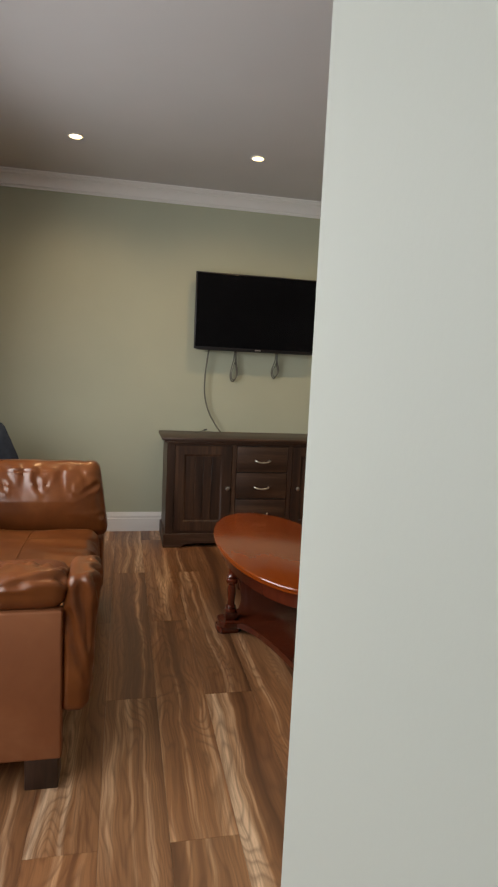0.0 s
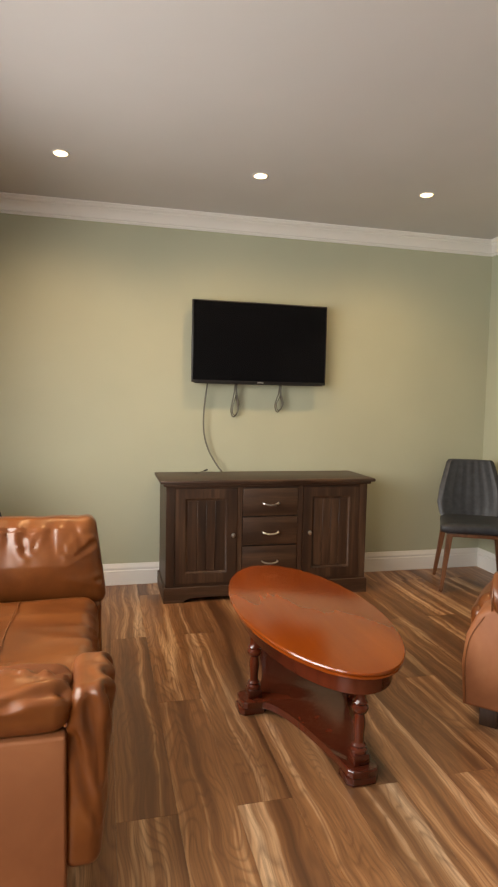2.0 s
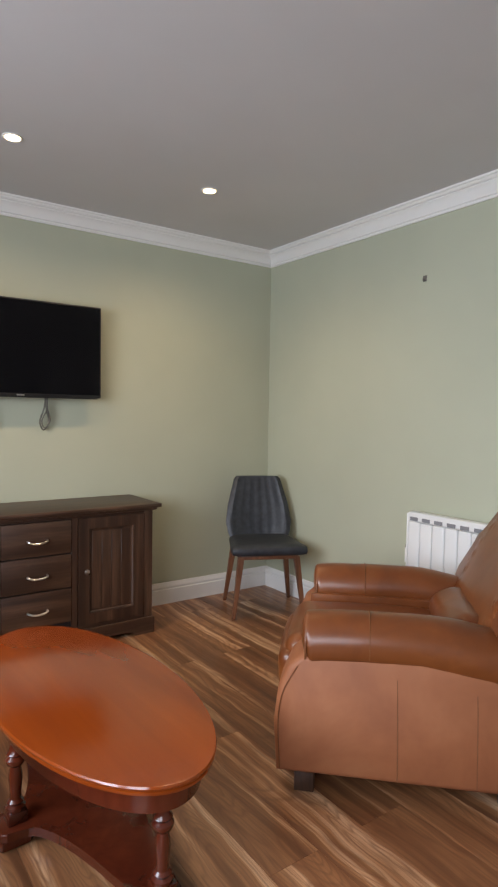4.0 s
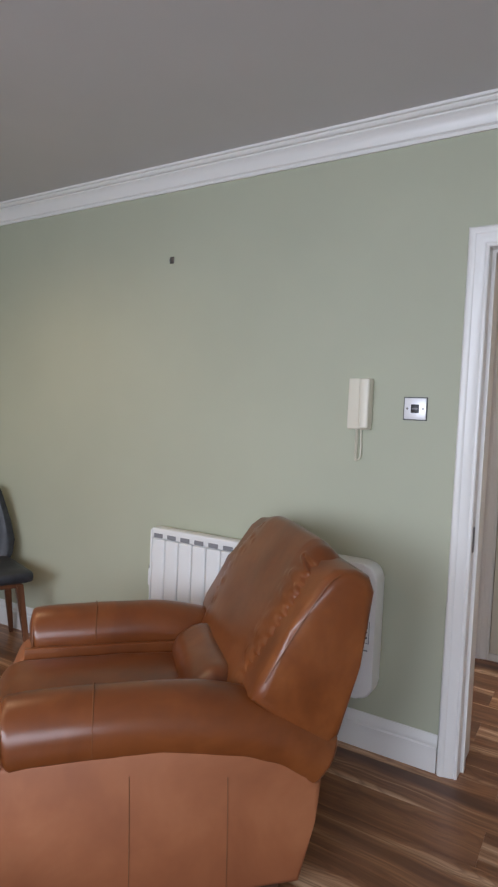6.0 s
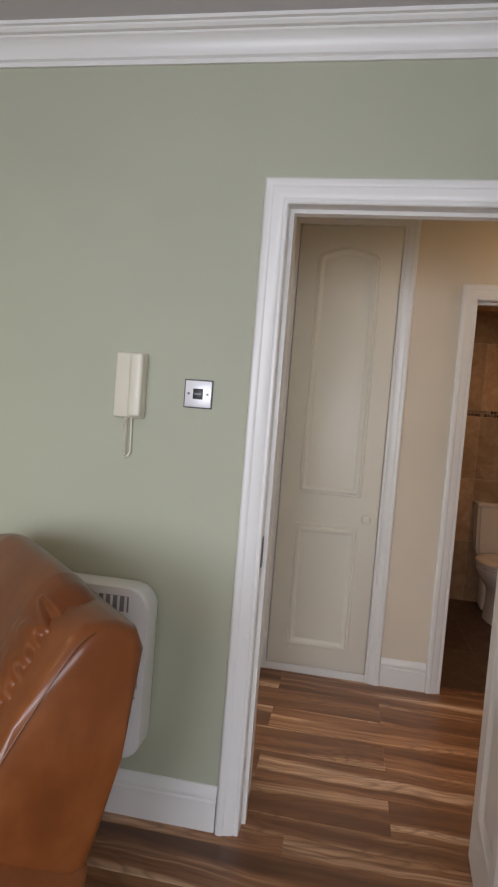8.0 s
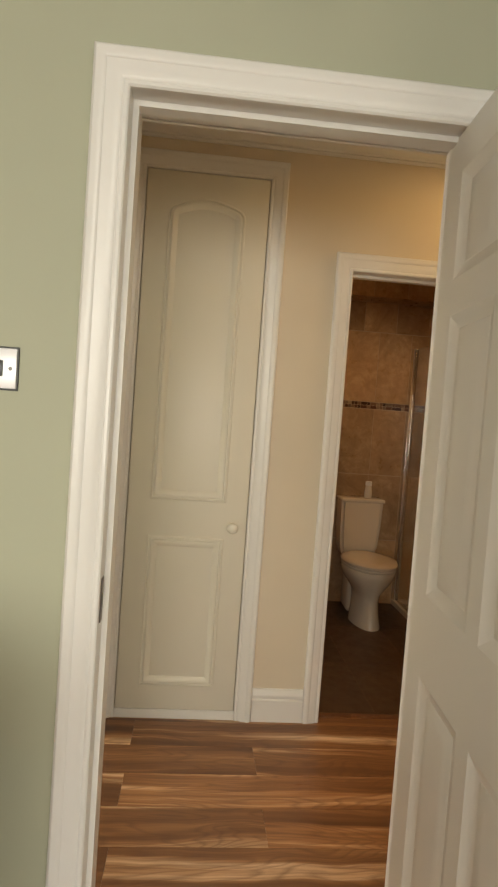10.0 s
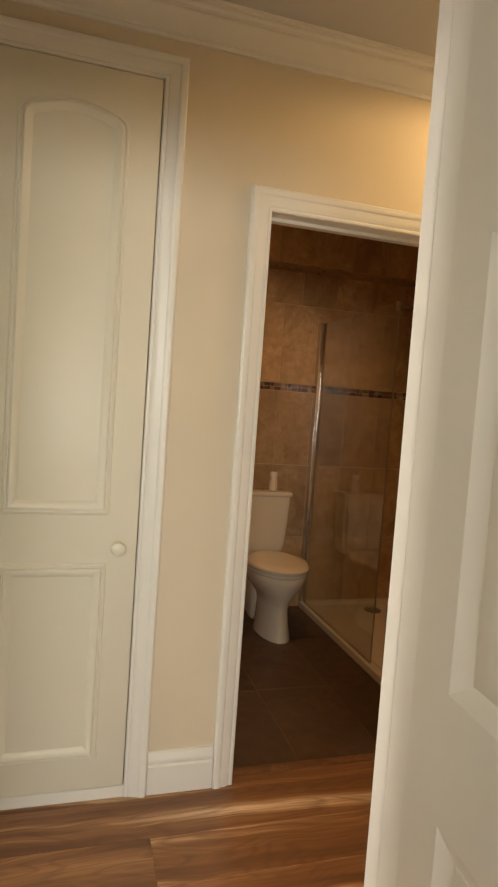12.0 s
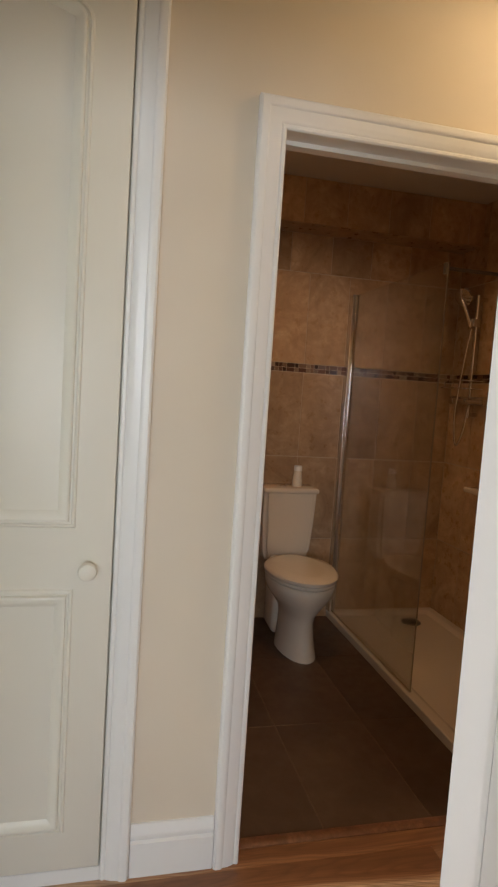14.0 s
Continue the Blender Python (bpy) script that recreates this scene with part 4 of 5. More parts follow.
def recliner():
    t = thing("recliner_armchair", pose(2.376, 2.80, 0, 0, 0, 45), "tan leather recliner armchair with rolled arms and a pleated high back", "armchair")
    L = M["leather"]
    side = [(0.385, 0.50), (0.43, 0.46), (0.468, 0.37), (0.482, 0.25), (0.47, 0.075), (-0.42, 0.075), (-0.455, 0.25), (-0.475, 0.36), (-0.40, 0.41), (-0.25, 0.48), (0.0, 0.50)]
    for s in (-1, 1):
        a, b = (-0.446, -0.24) if s < 0 else (0.24, 0.446)
        pm = prism(side, a, b, 0.022, 3, "x")
        p = part("side_panel", pm, M["suede"], t, "matte tan leather side panel with seams", smooth=50)
        xo = s * 0.4465
        for yy in (0.06, -0.20):
            seam([(xo, yy, 0.44 if yy > -0.1 else 0.41), (xo, yy - 0.004, 0.3), (xo, yy - 0.008, 0.09)], p, r=0.0013, material="suede_seam")
        seam([(xo, 0.40, 0.46), (xo, 0.450, 0.36), (xo, 0.464, 0.25), (xo, 0.455, 0.09)], p, r=0.002)
        part("arm_inner", soft(0.014, 0.40, 0.16, 0.012, 8, m=pose(s * 0.236, 0.0, 0.36)), L, t, "leather inner arm")
        # rolled arm
        ax = s * 0.35
        path = curve([(ax, 0.385, 0.515), (ax, 0.30, 0.527), (ax, 0.1, 0.533), (ax, -0.12, 0.527), (ax, -0.32, 0.48), (ax, -0.44, 0.42), (ax, -0.492, 0.385)], 8)
        bm = tube(path, 0.104, 26, lambda q: (1 - max(0.0, 1 - q / 0.06) ** 2 * 0.45) * (1 - max(0.0, (q - 0.93) / 0.07) ** 2 * 0.35))
        for v in bm.verts:
            w = noise.noise(v.co * 6 + Vector((s * 5, 0, 0)))
            under = max(0.0, 0.52 - v.co.z) * 10
            pl = math.sin(v.co.y * 60 + 3 * noise.noise(v.co * 8)) * 0.0012 * min(1.0, under)
            v.co += Vector((s * (0.003 * w + pl), 0, 0.004 * w))
        r = part("arm", bm, L, t, "smooth rolled leather arm", smooth=60)
        ring = [(ax + 0.1045 * math.sin(k * 0.35 - 1.9), 0.155, 0.534 + 0.1045 * math.cos(k * 0.35 - 1.9)) for k in range(12)]
        seam(ring, r, r=0.0022)
        seam([(ax + 0.098 * math.sin(k * 0.45), 0.374, 0.520 + 0.098 * math.cos(k * 0.45)) for k in range(15)], r, r=0.004)
    part("seat_cushion", leathered(0.245, 0.35, 0.10, 0.06, 34, 0.030, 0.006, 2.2), L, t, "plump leather seat cushion", m=pose(0, 0.12, 0.385), smooth=70)
    part("footrest_front", leathered(0.25, 0.055, 0.17, 0.05, 18, 0.0, 0.006, 6.1), L, t, "folded leather footrest front", m=pose(0, 0.43, 0.265, -6, 0, 0), smooth=70)
    part("base", bm_box(-0.24, 0.24, -0.40, 0.40, 0.08, 0.29, 0.01, 2), M["suede"], t)
    shell = [(-0.262, 0.60), (-0.275, 0.64), (-0.365, 0.79), (-0.455, 0.925), (-0.495, 0.955), (-0.555, 0.955), (-0.600, 0.935), (-0.618, 0.89), (-0.575, 0.68), (-0.53, 0.475), (-0.49, 0.45), (-0.40, 0.49)]
    sh = prism(shell, -0.43, 0.43, 0.034, 4, "x")
    part("back_shell", sh, L, t, "outer leather back with smooth side", smooth=50)
    front = [(-0.225, 0.53), (-0.268, 0.63), (-0.342, 0.78), (-0.428, 0.915), (-0.468, 0.970), (-0.510, 0.992), (-0.555, 0.972), (-0.568, 0.92), (-0.48, 0.76), (-0.385, 0.60), (-0.29, 0.52)]
    bm = bmesh.new()
    nx = 120
    cols = []
    cen = Vector((-0.415, 0.765))
    pts = []
    for i in range(len(front)):
        o, a, b, c = (Vector(front[(i + k) % len(front)]) for k in (-1, 0, 1, 2))
        for q in (k / 14 for k in range(14)):
            pts.append(0.5 * (2 * a + (b - o) * q + (2 * o - 5 * a + 4 * b - c) * q ** 2 + (3 * a - o - 3 * b + c) * q ** 3))
    for i in range(nx + 1):
        u = -1 + 2 * i / nx
        round_ = math.sqrt(max(0.0, 1 - max(0.0, (abs(u) - 0.74) / 0.26) ** 2))
        col = []
        for q in pts:
            k = 0.40 + 0.60 * round_
            p = cen + (q - cen) * k
            edge = max(0.0, (abs(u) - 0.62) / 0.38)
            gather = (1 - abs(noise.noise(Vector((u * 2.5, p.y * 30 - p.x * 12 + (1 if u > 0 else 9), p.x * 3)))) * 1.9) ** 3
            pleat = 0.004 * math.sin(math.pi * min(1.0, edge * 1.05)) ** 2 * (1 if p.x > -0.5 else 0.3) * (gather - 0.3) * (0.4 + 0.6 * round_) * max(0.0, min(1.0, (0.97 - p.y) * 8))
            wv = 0.004 * noise.noise(Vector((u * 2, p.x * 5, p.y * 5)))
            xx = u * (0.35 - 0.16 * max(0.0, p.y - 0.86))
            col.append(bm.verts.new((xx + pleat * (1 if u > 0 else -1), p.x + pleat * 0.9 + wv, p.y + 0.008 * (1 - u * u) - 0.03 * max(0, abs(u) - 0.6) * max(0, p.y - 0.8) * 8)))
        cols.append(col)
    for a, b in zip(cols, cols[1:]):
        for j in range(len(pts)):
            bm.faces.new((a[j], a[(j + 1) % len(pts)], b[(j + 1) % len(pts)], b[j]))
    bm.faces.new(cols[0]), bm.faces.new(cols[-1][::-1])
    gathers = []
    for s in (-1, 1):
        for k, (u, reach, slant) in enumerate(((0.08, 0.05, 0.02), (0.17, 0.08, -0.01), (0.25, 0.06, 0.03), (0.34, 0.09, 0.0), (0.43, 0.06, 0.03), (0.52, 0.10, 0.01), (0.61, 0.07, 0.035), (0.70, 0.12, 0.0), (0.78, 0.09, 0.03), (0.86, 0.14, -0.02), (0.94, 0.10, 0.03))):
            y, z = -0.262 - 0.200 * u, 0.62 + 0.335 * u
            gathers.append(((s * 0.330, y - 0.012, z - 0.006), (s * (0.315 - reach * 0.7), y + 0.004 - slant * 0.4, z + slant * 0.7), 0.0105, 0.0095))
    crease(bm, gathers)
    part("back_cushion", bm, L, t, "gathered and pleated leather back cushion", smooth=80)
    part("lumbar_cushion", leathered(0.250, 0.10, 0.150, 0.085, 30, 0.0, 0.004, 8.0), L, t, "rounded lower back cushion", m=pose(0, -0.245, 0.450, -28, 0, 0), smooth=70)
    seam([(-0.431, -0.295, 0.655), (-0.433, -0.38, 0.795), (-0.433, -0.46, 0.915), (-0.425, -0.505, 0.945)], t, r=0.002)
    for fx in (-0.39, 0.39):
        for fy in (-0.33, 0.37):
            part("foot", bm_box(fx - 0.035, fx + 0.035, fy - 0.035, fy + 0.035, 0, 0.078, 0.004, 2), M["foot_wood"], t, "dark wooden block foot")


recliner()

# ---- east wall fittings ----
M["plastic"] = mat("white_plastic", (0.78, 0.78, 0.76), 0.35)
M["ivory"] = mat("ivory_plastic", (0.72, 0.68, 0.56), 0.38)
# grey for printed marks and frames, and for shade painted as vent slots
M["slot_shade_and_print"] = mat("grey_slot_shade_and_print", (0.22, 0.22, 0.23), 0.6)


def radiator():
    t = thing("panel_radiator", pose(3.185, 3.11, 0.45), "white ribbed electric radiator mounted on the green wall", "radiator")
    n, w = 8, 0.082
    for i in range(n):
        y = (i - (n - 1) / 2) * w
        part("fin", bm_box(-0.032, 0.03, y - w / 2 + 0.002, y + w / 2 - 0.002, -0.29, 0.29, 0.010, 3), M["plastic"], t)
        # no opening here: the grey colour stands in for the slot's shade
        part("top_slot", bm_box(-0.034, -0.030, y - w / 2 + 0.012, y + w / 2 - 0.016, 0.297, 0.318, 0.0015, 1), M["slot_shade_and_print"], t, "vent slot as a grey block, its shade put into the colour")
    part("top_rail", bm_box(-0.032, 0.03, -n * w / 2, n * w / 2, 0.292, 0.345, 0.008, 3), M["plastic"], t)
    part("end_panel", bm_box(-0.030, 0.028, n * w / 2, n * w / 2 + 0.012, -0.28, 0.335, 0.006, 2), M["plastic"], t)
    part("thermostat", bm_box(-0.012, 0.018, n * w / 2 + 0.012, n * w / 2 + 0.035, 0.04, 0.13, 0.006, 2), M["plastic"], t)
    part("dial", lathe([(0.014, 0), (0.014, 0.012), (0.004, 0.014)], 14), M["black"], t, m=pose(0.003, n * w / 2 + 0.024, 0.13))
    for s in (-1, 1):
        part("bracket", bm_box(0.028, 0.066, s * 0.2 - 0.02, s * 0.2 + 0.02, -0.2, 0.2, 0.003, 1), M["dark_steel"], t)


radiator()


def convector():
    t = thing("convector_heater", pose(3.19, 2.488, 0.50), "slim white wall heater with rounded corners and a top grille", "heater")
    y0, y1, z0, z1, r = -0.215, 0.215, -0.25, 0.30, 0.06
    out = []
    for cx, cz, a0 in ((y1 - r, z1 - r, 0), (y0 + r, z1 - r, 90), (y0 + r, z0 + r, 180), (y1 - r, z0 + r, 270)):
        out += [(cx + r * math.cos(radians(a0 + k * 15)), cz + r * math.sin(radians(a0 + k * 15))) for k in range(7)]
    part("casing", prism(out, -0.05, 0.045, 0.012, 3, "x"), M["plastic"], t)
    part("grille", bm_box(-0.0525, -0.048, -0.15, 0.15, 0.225, 0.275, 0.001, 1), M["slot_shade_and_print"], t, "grey air outlet grille")
    for i in range(13):
        part("slat", bm_box(-0.0545, -0.052, -0.145 + i * 0.0235, -0.137 + i * 0.0235, 0.225, 0.275), M["plastic"], t)
    panel = part("control_panel", bm_box(-0.0515, -0.048, y0 + 0.020, y0 + 0.058, -0.016, 0.074, 0.001, 1), M["slot_shade_and_print"], t, "grey-framed control panel")
    part("panel_face", bm_box(-0.0522, -0.0510, y0 + 0.0225, y0 + 0.0555, -0.013, 0.071), M["plastic"], panel, "white panel face")
    part("display", bm_box(-0.0530, -0.0518, y0 + 0.026, y0 + 0.052, 0.046, 0.066), M["black"], panel, "small black display")
    for bz in (0.008, 0.030):
        for by in (0.032, 0.047):
            part("button", lathe([(0.0045, 0), (0.004, 0.0015), (0.001, 0.002)], 10), M["black"], panel, "dark button", m=pose(-0.0520, y0 + by, bz, 0, -90, 0))
    for bz, bw, bh in ((0.122, 0.032, 0.008), (0.098, 0.020, 0.004), (-0.045, 0.024, 0.005)):
        part("printed_mark", bm_box(-0.0512, -0.0495, y0 + 0.024, y0 + 0.024 + bw, bz - bh / 2, bz + bh / 2), M["slot_shade_and_print"], t, "grey printed mark")
    part("wall_plate", bm_box(0.044, 0.06, -0.15, 0.15, -0.2, 0.2, 0.002, 1), M["dark_steel"], t)


convector()


def intercom():
    t = thing("intercom_handset", pose(WX, 2.418, 1.438), "ivory wall intercom telephone with a coiled cord", "intercom")
    part("base", bm_box(-0.030, 0.0, -0.052, 0.048, -0.105, 0.105, 0.006, 3), M["ivory"], t)
    hs = bm_box(-0.058, -0.029, -0.052, -0.008, -0.10, 0.104, 0.010, 3)
    for v in hs.verts:
        v.co.x += 0.014 * (1 - (v.co.z / 0.1) ** 2)
    part("handset", hs, M["ivory"], t, "slim ivory handset")
    bmc = tube([(-0.018 + 0.006 * math.cos(k * 0.9), 0.006 + 0.006 * math.sin(k * 0.9), -0.104 - k * 0.0011) for k in range(120)], 0.0018, 6)
    part("cord", bmc, M["ivory"], t, "short coiled ivory cord")
    part("cord_return", tube(curve([(-0.018, 0.006, -0.235), (-0.014, -0.012, -0.22), (-0.012, -0.012, -0.16), (-0.012, -0.01, -0.104)], 8), 0.003, 6), M["ivory"], t)


intercom()


def wall_switch():
    t = thing("wall_switch", pose(WX, 2.191, 1.426), "chrome wall switch with a black rocker and two screws", "light switch")
    part("back_plate", bm_box(-0.004, 0.0, -0.047, 0.047, -0.046, 0.046, 0.001, 1), M["black"], t)
    part("face_plate", bm_box(-0.008, -0.0035, -0.043, 0.043, -0.042, 0.042, 0.0015, 2), M["plate"], t, "bright metal face plate")
    part("rocker", bm_box(-0.012, -0.0075, -0.016, 0.016, -0.017, 0.017, 0.0015, 2), M["black"], t, "black rocker")
    part("marking", bm_box(-0.0128, -0.0118, -0.011, 0.011, -0.003, 0.003), M["slot_shade_and_print"], t)
    for s in (-1, 1):
        part("screw", lathe([(0.0045, 0), (0.004, 0.0015), (0.001, 0.002)], 12), M["dark_steel"], t, m=pose(-0.0078, s * 0.031, 0, 0, -90, 0))


M["plate"] = mat("polished_plate", (0.86, 0.86, 0.88), 0.35, 0.25)
wall_switch()
hook = thing("wall_hook", pose(WX, 3.446, 2.118), "small dull metal picture hook fixed to the green wall", "hook")
part("hook_plate", bm_box(-0.004, 0, -0.014, 0.014, -0.012, 0.022, 0.002, 1), M["dark_steel"], hook)
part("hook_pin", tube(curve([(-0.002, 0, 0.0), (-0.014, 0, -0.008), (-0.018, 0, -0.002), (-0.018, 0, 0.006)], 6), 0.003, 6), M["dark_steel"], hook)


# ---- doors ----
def panel_leaf(name, width, height, thick, panels, material, parent, m, label="", relief=0.010):
    """A leaf (x along, z up, front at y = 0) whose panels are sunk and raised again by mouldings, on the front; flat at the back."""
    xs = sorted({0.0, width, *(p[i] for p in panels for i in (0, 1))})
    zs = sorted({0.0, height, *(p[i] for p in panels for i in (2, 3))})
    bm = bmesh.new()
    v = {(i, j): bm.verts.new((x, 0, z)) for i, x in enumerate(xs) for j, z in enumerate(zs)}
    holes = []
    for i in range(len(xs) - 1):
        for j in range(len(zs) - 1):
            cx, cz = (xs[i] + xs[i + 1]) / 2, (zs[j] + zs[j + 1]) / 2
            if any(p[0] < cx < p[1] and p[2] < cz < p[3] for p in panels):
                continue
            bm.faces.new((v[i, j], v[i + 1, j], v[i + 1, j + 1], v[i, j + 1]))
    back = [bm.verts.new((x, thick, z)) for x, z in ((0, 0), (width, 0), (width, height), (0, height))]
    bm.faces.new(back[::-1])
    ni, nj = len(xs) - 1, len(zs) - 1
    bm.faces.new([v[i, 0] for i in range(ni + 1)][::-1] + [back[0], back[1]])
    bm.faces.new([v[i, nj] for i in range(ni + 1)] + [back[2], back[3]])
    bm.faces.new([v[0, j] for j in range(nj + 1)] + [back[3], back[0]])
    bm.faces.new([v[ni, j] for j in range(nj + 1)][::-1] + [back[1], back[2]])
    leaf = part(name, bm, material, parent, label, m=m, smooth=30)
    for x0, x1, z0, z1 in panels:
        pb = bmesh.new()
        rr = []
        for ins, y in ((0, 0), (0.003, relief * 0.1), (0.027, relief), (0.031, relief * 1.05), (0.034, relief * 0.9), (0.056, relief * 0.45), (0.062, relief * 0.42)):
            rr.append([pb.verts.new(p) for p in ((x0 + ins * 1.25, y, z0 + ins), (x1 - ins * 1.25, y, z0 + ins), (x1 - ins * 1.25, y, z1 - ins), (x0 + ins * 1.25, y, z1 - ins))])
        for a, b in zip(rr, rr[1:]):
            for i in range(4):
                pb.faces.new((a[i], a[(i + 1) % 4], b[(i + 1) % 4], b[i]))
        pb.faces.new(rr[-1])
        part("panel", pb, material, leaf, smooth=20)
    return leaf


SIX = [(0.10, 0.345, 1.69, 1.93), (0.405, 0.65, 1.69, 1.93), (0.10, 0.345, 0.975, 1.61), (0.405, 0.65, 0.975, 1.61), (0.10, 0.345, 0.19, 0.785), (0.405, 0.65, 0.19, 0.785)]
door_1 = tagged(new("door_1"), "white six-panel door standing open into the living room", "door", kind="structure")
door_1.matrix_basis = pose(3.352, 1.207, 0.008, 0, 0, 175.3)
panel_leaf("leaf", 0.75, 2.022, 0.04, SIX, M["white"], door_1, pose(0, 0, 0), "moulded white door leaf")
for hz in (0.25, 1.75):
    part("hinge", lathe([(0.006, 0), (0.006, 0.09)], 10), M["steel"], door_1, "steel butt hinge", m=pose(-0.004, 0.012, hz))
strike = thing("strike_plate", pose(WX + 0.02, LD1, 0.935), "dull metal latch plate set in the door lining", "latch plate")
part("plate", bm_box(-0.013, 0.013, -0.0025, 0, -0.05, 0.05, 0.001, 1), M["dark_steel"], strike)
# black patch on the plate paints the shade inside the latch opening
part("latch_hole", bm_box(-0.007, 0.007, -0.0032, -0.0022, -0.012, 0.012), M["black"], strike)


def cupboard():
    t = tagged(new("door_2"), "off-white tall cupboard door with an arched upper panel", "door", kind="structure")
    t.matrix_basis = pose(HX1 - 0.014, CD1, 0, 0, 0, -90)
    W, H, Z0 = CD1 - CD0, CDT, 0.045
    leaf = part("leaf", bm_box(0.004, W - 0.004, 0.0, 0.022, Z0, H - 0.004, 0.003, 2), M["closet"], t, "flat off-white door leaf")
    part("plinth", bm_box(0.0, W, 0.003, 0.03, 0, Z0 - 0.003, 0.002, 1), M["white"], t, "white plinth strip")
    part("cupboard_back", bm_box(-0.01, W + 0.01, 0.03, 0.05, 0, H), M["closet"], t)

    def routed(outline, name):
        """A routed line: a raised lip and groove following an outline on the leaf's face."""
        bm = bmesh.new()
        n = len(outline)
        pts = [Vector(p) for p in outline]
        prof = [(-0.006, 0.0005), (-0.002, -0.005), (0.003, -0.006), (0.006, -0.002), (0.010, -0.0015), (0.013, -0.011), (0.018, -0.0125), (0.024, -0.011), (0.040, 0.0005)]
        rr = []
        for i in range(n):
            d1, d2 = (pts[i] - pts[i - 1]).normalized(), (pts[(i + 1) % n] - pts[i]).normalized()
            l1, l2 = Vector((-d1.y, d1.x)), Vector((-d2.y, d2.x))
            mm = (l1 + l2) / max(0.4, 1 + l1.dot(l2))
            rr.append([bm.verts.new((pts[i].x + mm.x * a, b, pts[i].y + mm.y * a)) for a, b in prof])
        for i in range(n):
            a, b = rr[i], rr[(i + 1) % n]
            for j in range(len(prof) - 1):
                bm.faces.new((a[j], a[j + 1], b[j + 1], b[j]))
        part(name, bm, M["closet"], leaf, smooth=25)

    x0, x1 = 0.104, W - 0.104
    routed([(x0, 0.156), (x1, 0.156), (x1, 0.812), (x0, 0.812)], "lower_panel")
    top = 2.268
    arch = [(x0, 0.982), (x1, 0.982), (x1, top - 0.075), (x1 - 0.003, top - 0.058), (x1 - 0.012, top - 0.044), (x1 - 0.026, top - 0.034)]
    arch += [(x1 - 0.04 - (x1 - x0 - 0.08) * k / 14, top - 0.028 + 0.026 * math.sin(math.pi * k / 14)) for k in range(15)]
    arch += [(x0 + 0.026, top - 0.034), (x0 + 0.012, top - 0.044), (x0 + 0.003, top - 0.058), (x0, top - 0.075)]
    routed(arch, "upper_panel")
    k = part("knob", lathe([(0.020, 0), (0.020, 0.003), (0.012, 0.006), (0.011, 0.014), (0.020, 0.019), (0.024, 0.028), (0.021, 0.037), (0.011, 0.042), (0.002, 0.043)], 24), M["closet"], leaf, "round off-white knob", m=pose(W - 0.064, 0.0, 0.870, 90, 0, 0))
    return t


cupboard()
door_3 = tagged(new("door_3"), "white panel door standing open off the hall", "door", kind="structure")
door_3.matrix_basis = pose(4.372, HN + 0.06, 0.006, 0, 0, 96)
panel_leaf("leaf", 0.755, 2.005, 0.04, [(0.11, 0.36, 0.2, 0.78), (0.43, 0.68, 0.2, 0.78), (0.11, 0.36, 0.95, 1.85), (0.43, 0.68, 0.95, 1.85)], M["white"], door_3, pose(0, 0, 0))
structure("trim_hall_north_lining", walls([(4.376, 4.39, HN, HN + 0.048, 0, 2.025), (3.60, 3.614, HN, HN + 0.048, 0, 2.025), (3.614, 4.376, HN, HN + 0.048, 2.011, 2.025)]), M["white"], "white door lining")
downlight(4.1, 0.15, HCEIL)
# the bathroom downlight is out of view, added along with its beam
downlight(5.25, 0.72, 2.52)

# ---- bathroom ----
M["floor_grout"] = paint("floor_grout", (0.15, 0.10, 0.065), 0.8, 0.05, 0.0)
M["grout"] = paint("grout", (0.46, 0.38, 0.28), 0.8, 0.05, 0.0)


def stone_tile(name, dark, base, light, rough, sc=5.0):
    m = mat(name, base, rough)
    g = G(m)
    r = g.random()
    v = g.shifted(g.world(), r, (9.0, 13.0, 7.0))
    c = g.ramp(g.noise(v, sc, 6, 0.62, 1.4), (0.28, dark), (0.5, base), (0.74, light))
    c = g.mix(g.ramp(g.noise(v, sc * 5, 4, 0.6, 0.5), (0.42, (0.35,) * 3), (0.6, (0,) * 3)), c, dark)
    c = g.mix(1.0, c, g.ramp(r, (0, (0.74, 0.74, 0.74)), (1, (1.22, 1.20, 1.16))), "MULTIPLY")
    g.out(c, g.ramp(g.noise(v, 20), (0.3, (rough - 0.06,) * 3), (0.7, (rough + 0.1,) * 3)), g.bump(g.noise(v, 40, 4), 0.12, 0.0008))
    return m


M["tile"] = stone_tile("beige_stone_tile", (0.31, 0.20, 0.115), (0.45, 0.31, 0.19), (0.58, 0.43, 0.28), 0.30)
M["floor_tile"] = stone_tile("grey_brown_floor_tile", (0.060, 0.035, 0.021), (0.085, 0.050, 0.031), (0.110, 0.068, 0.043), 0.42, 3.0)
M["mosaic"] = mat("glass_mosaic", (0.1, 0.07, 0.05), 0.2)
mg = G(M["mosaic"])
mi = mg.n.new("ShaderNodeNewGeometry").outputs["Random Per Island"]
mg.out(mg.ramp(mi, (0.0, (0.03, 0.018, 0.014)), (0.35, (0.10, 0.05, 0.035)), (0.6, (0.20, 0.13, 0.09)), (0.85, (0.34, 0.27, 0.2)), (1.0, (0.05, 0.03, 0.03))))
M["ceramic"] = mat("cream_white_ceramic", (0.72, 0.665, 0.565), 0.14)
M["ceramic"].node_tree.nodes["Principled BSDF"].inputs["Coat Weight"].default_value = 0.5
M["tray"] = paint("acrylic_tray", (0.60, 0.55, 0.48), 0.25, 0.03, 0.0)
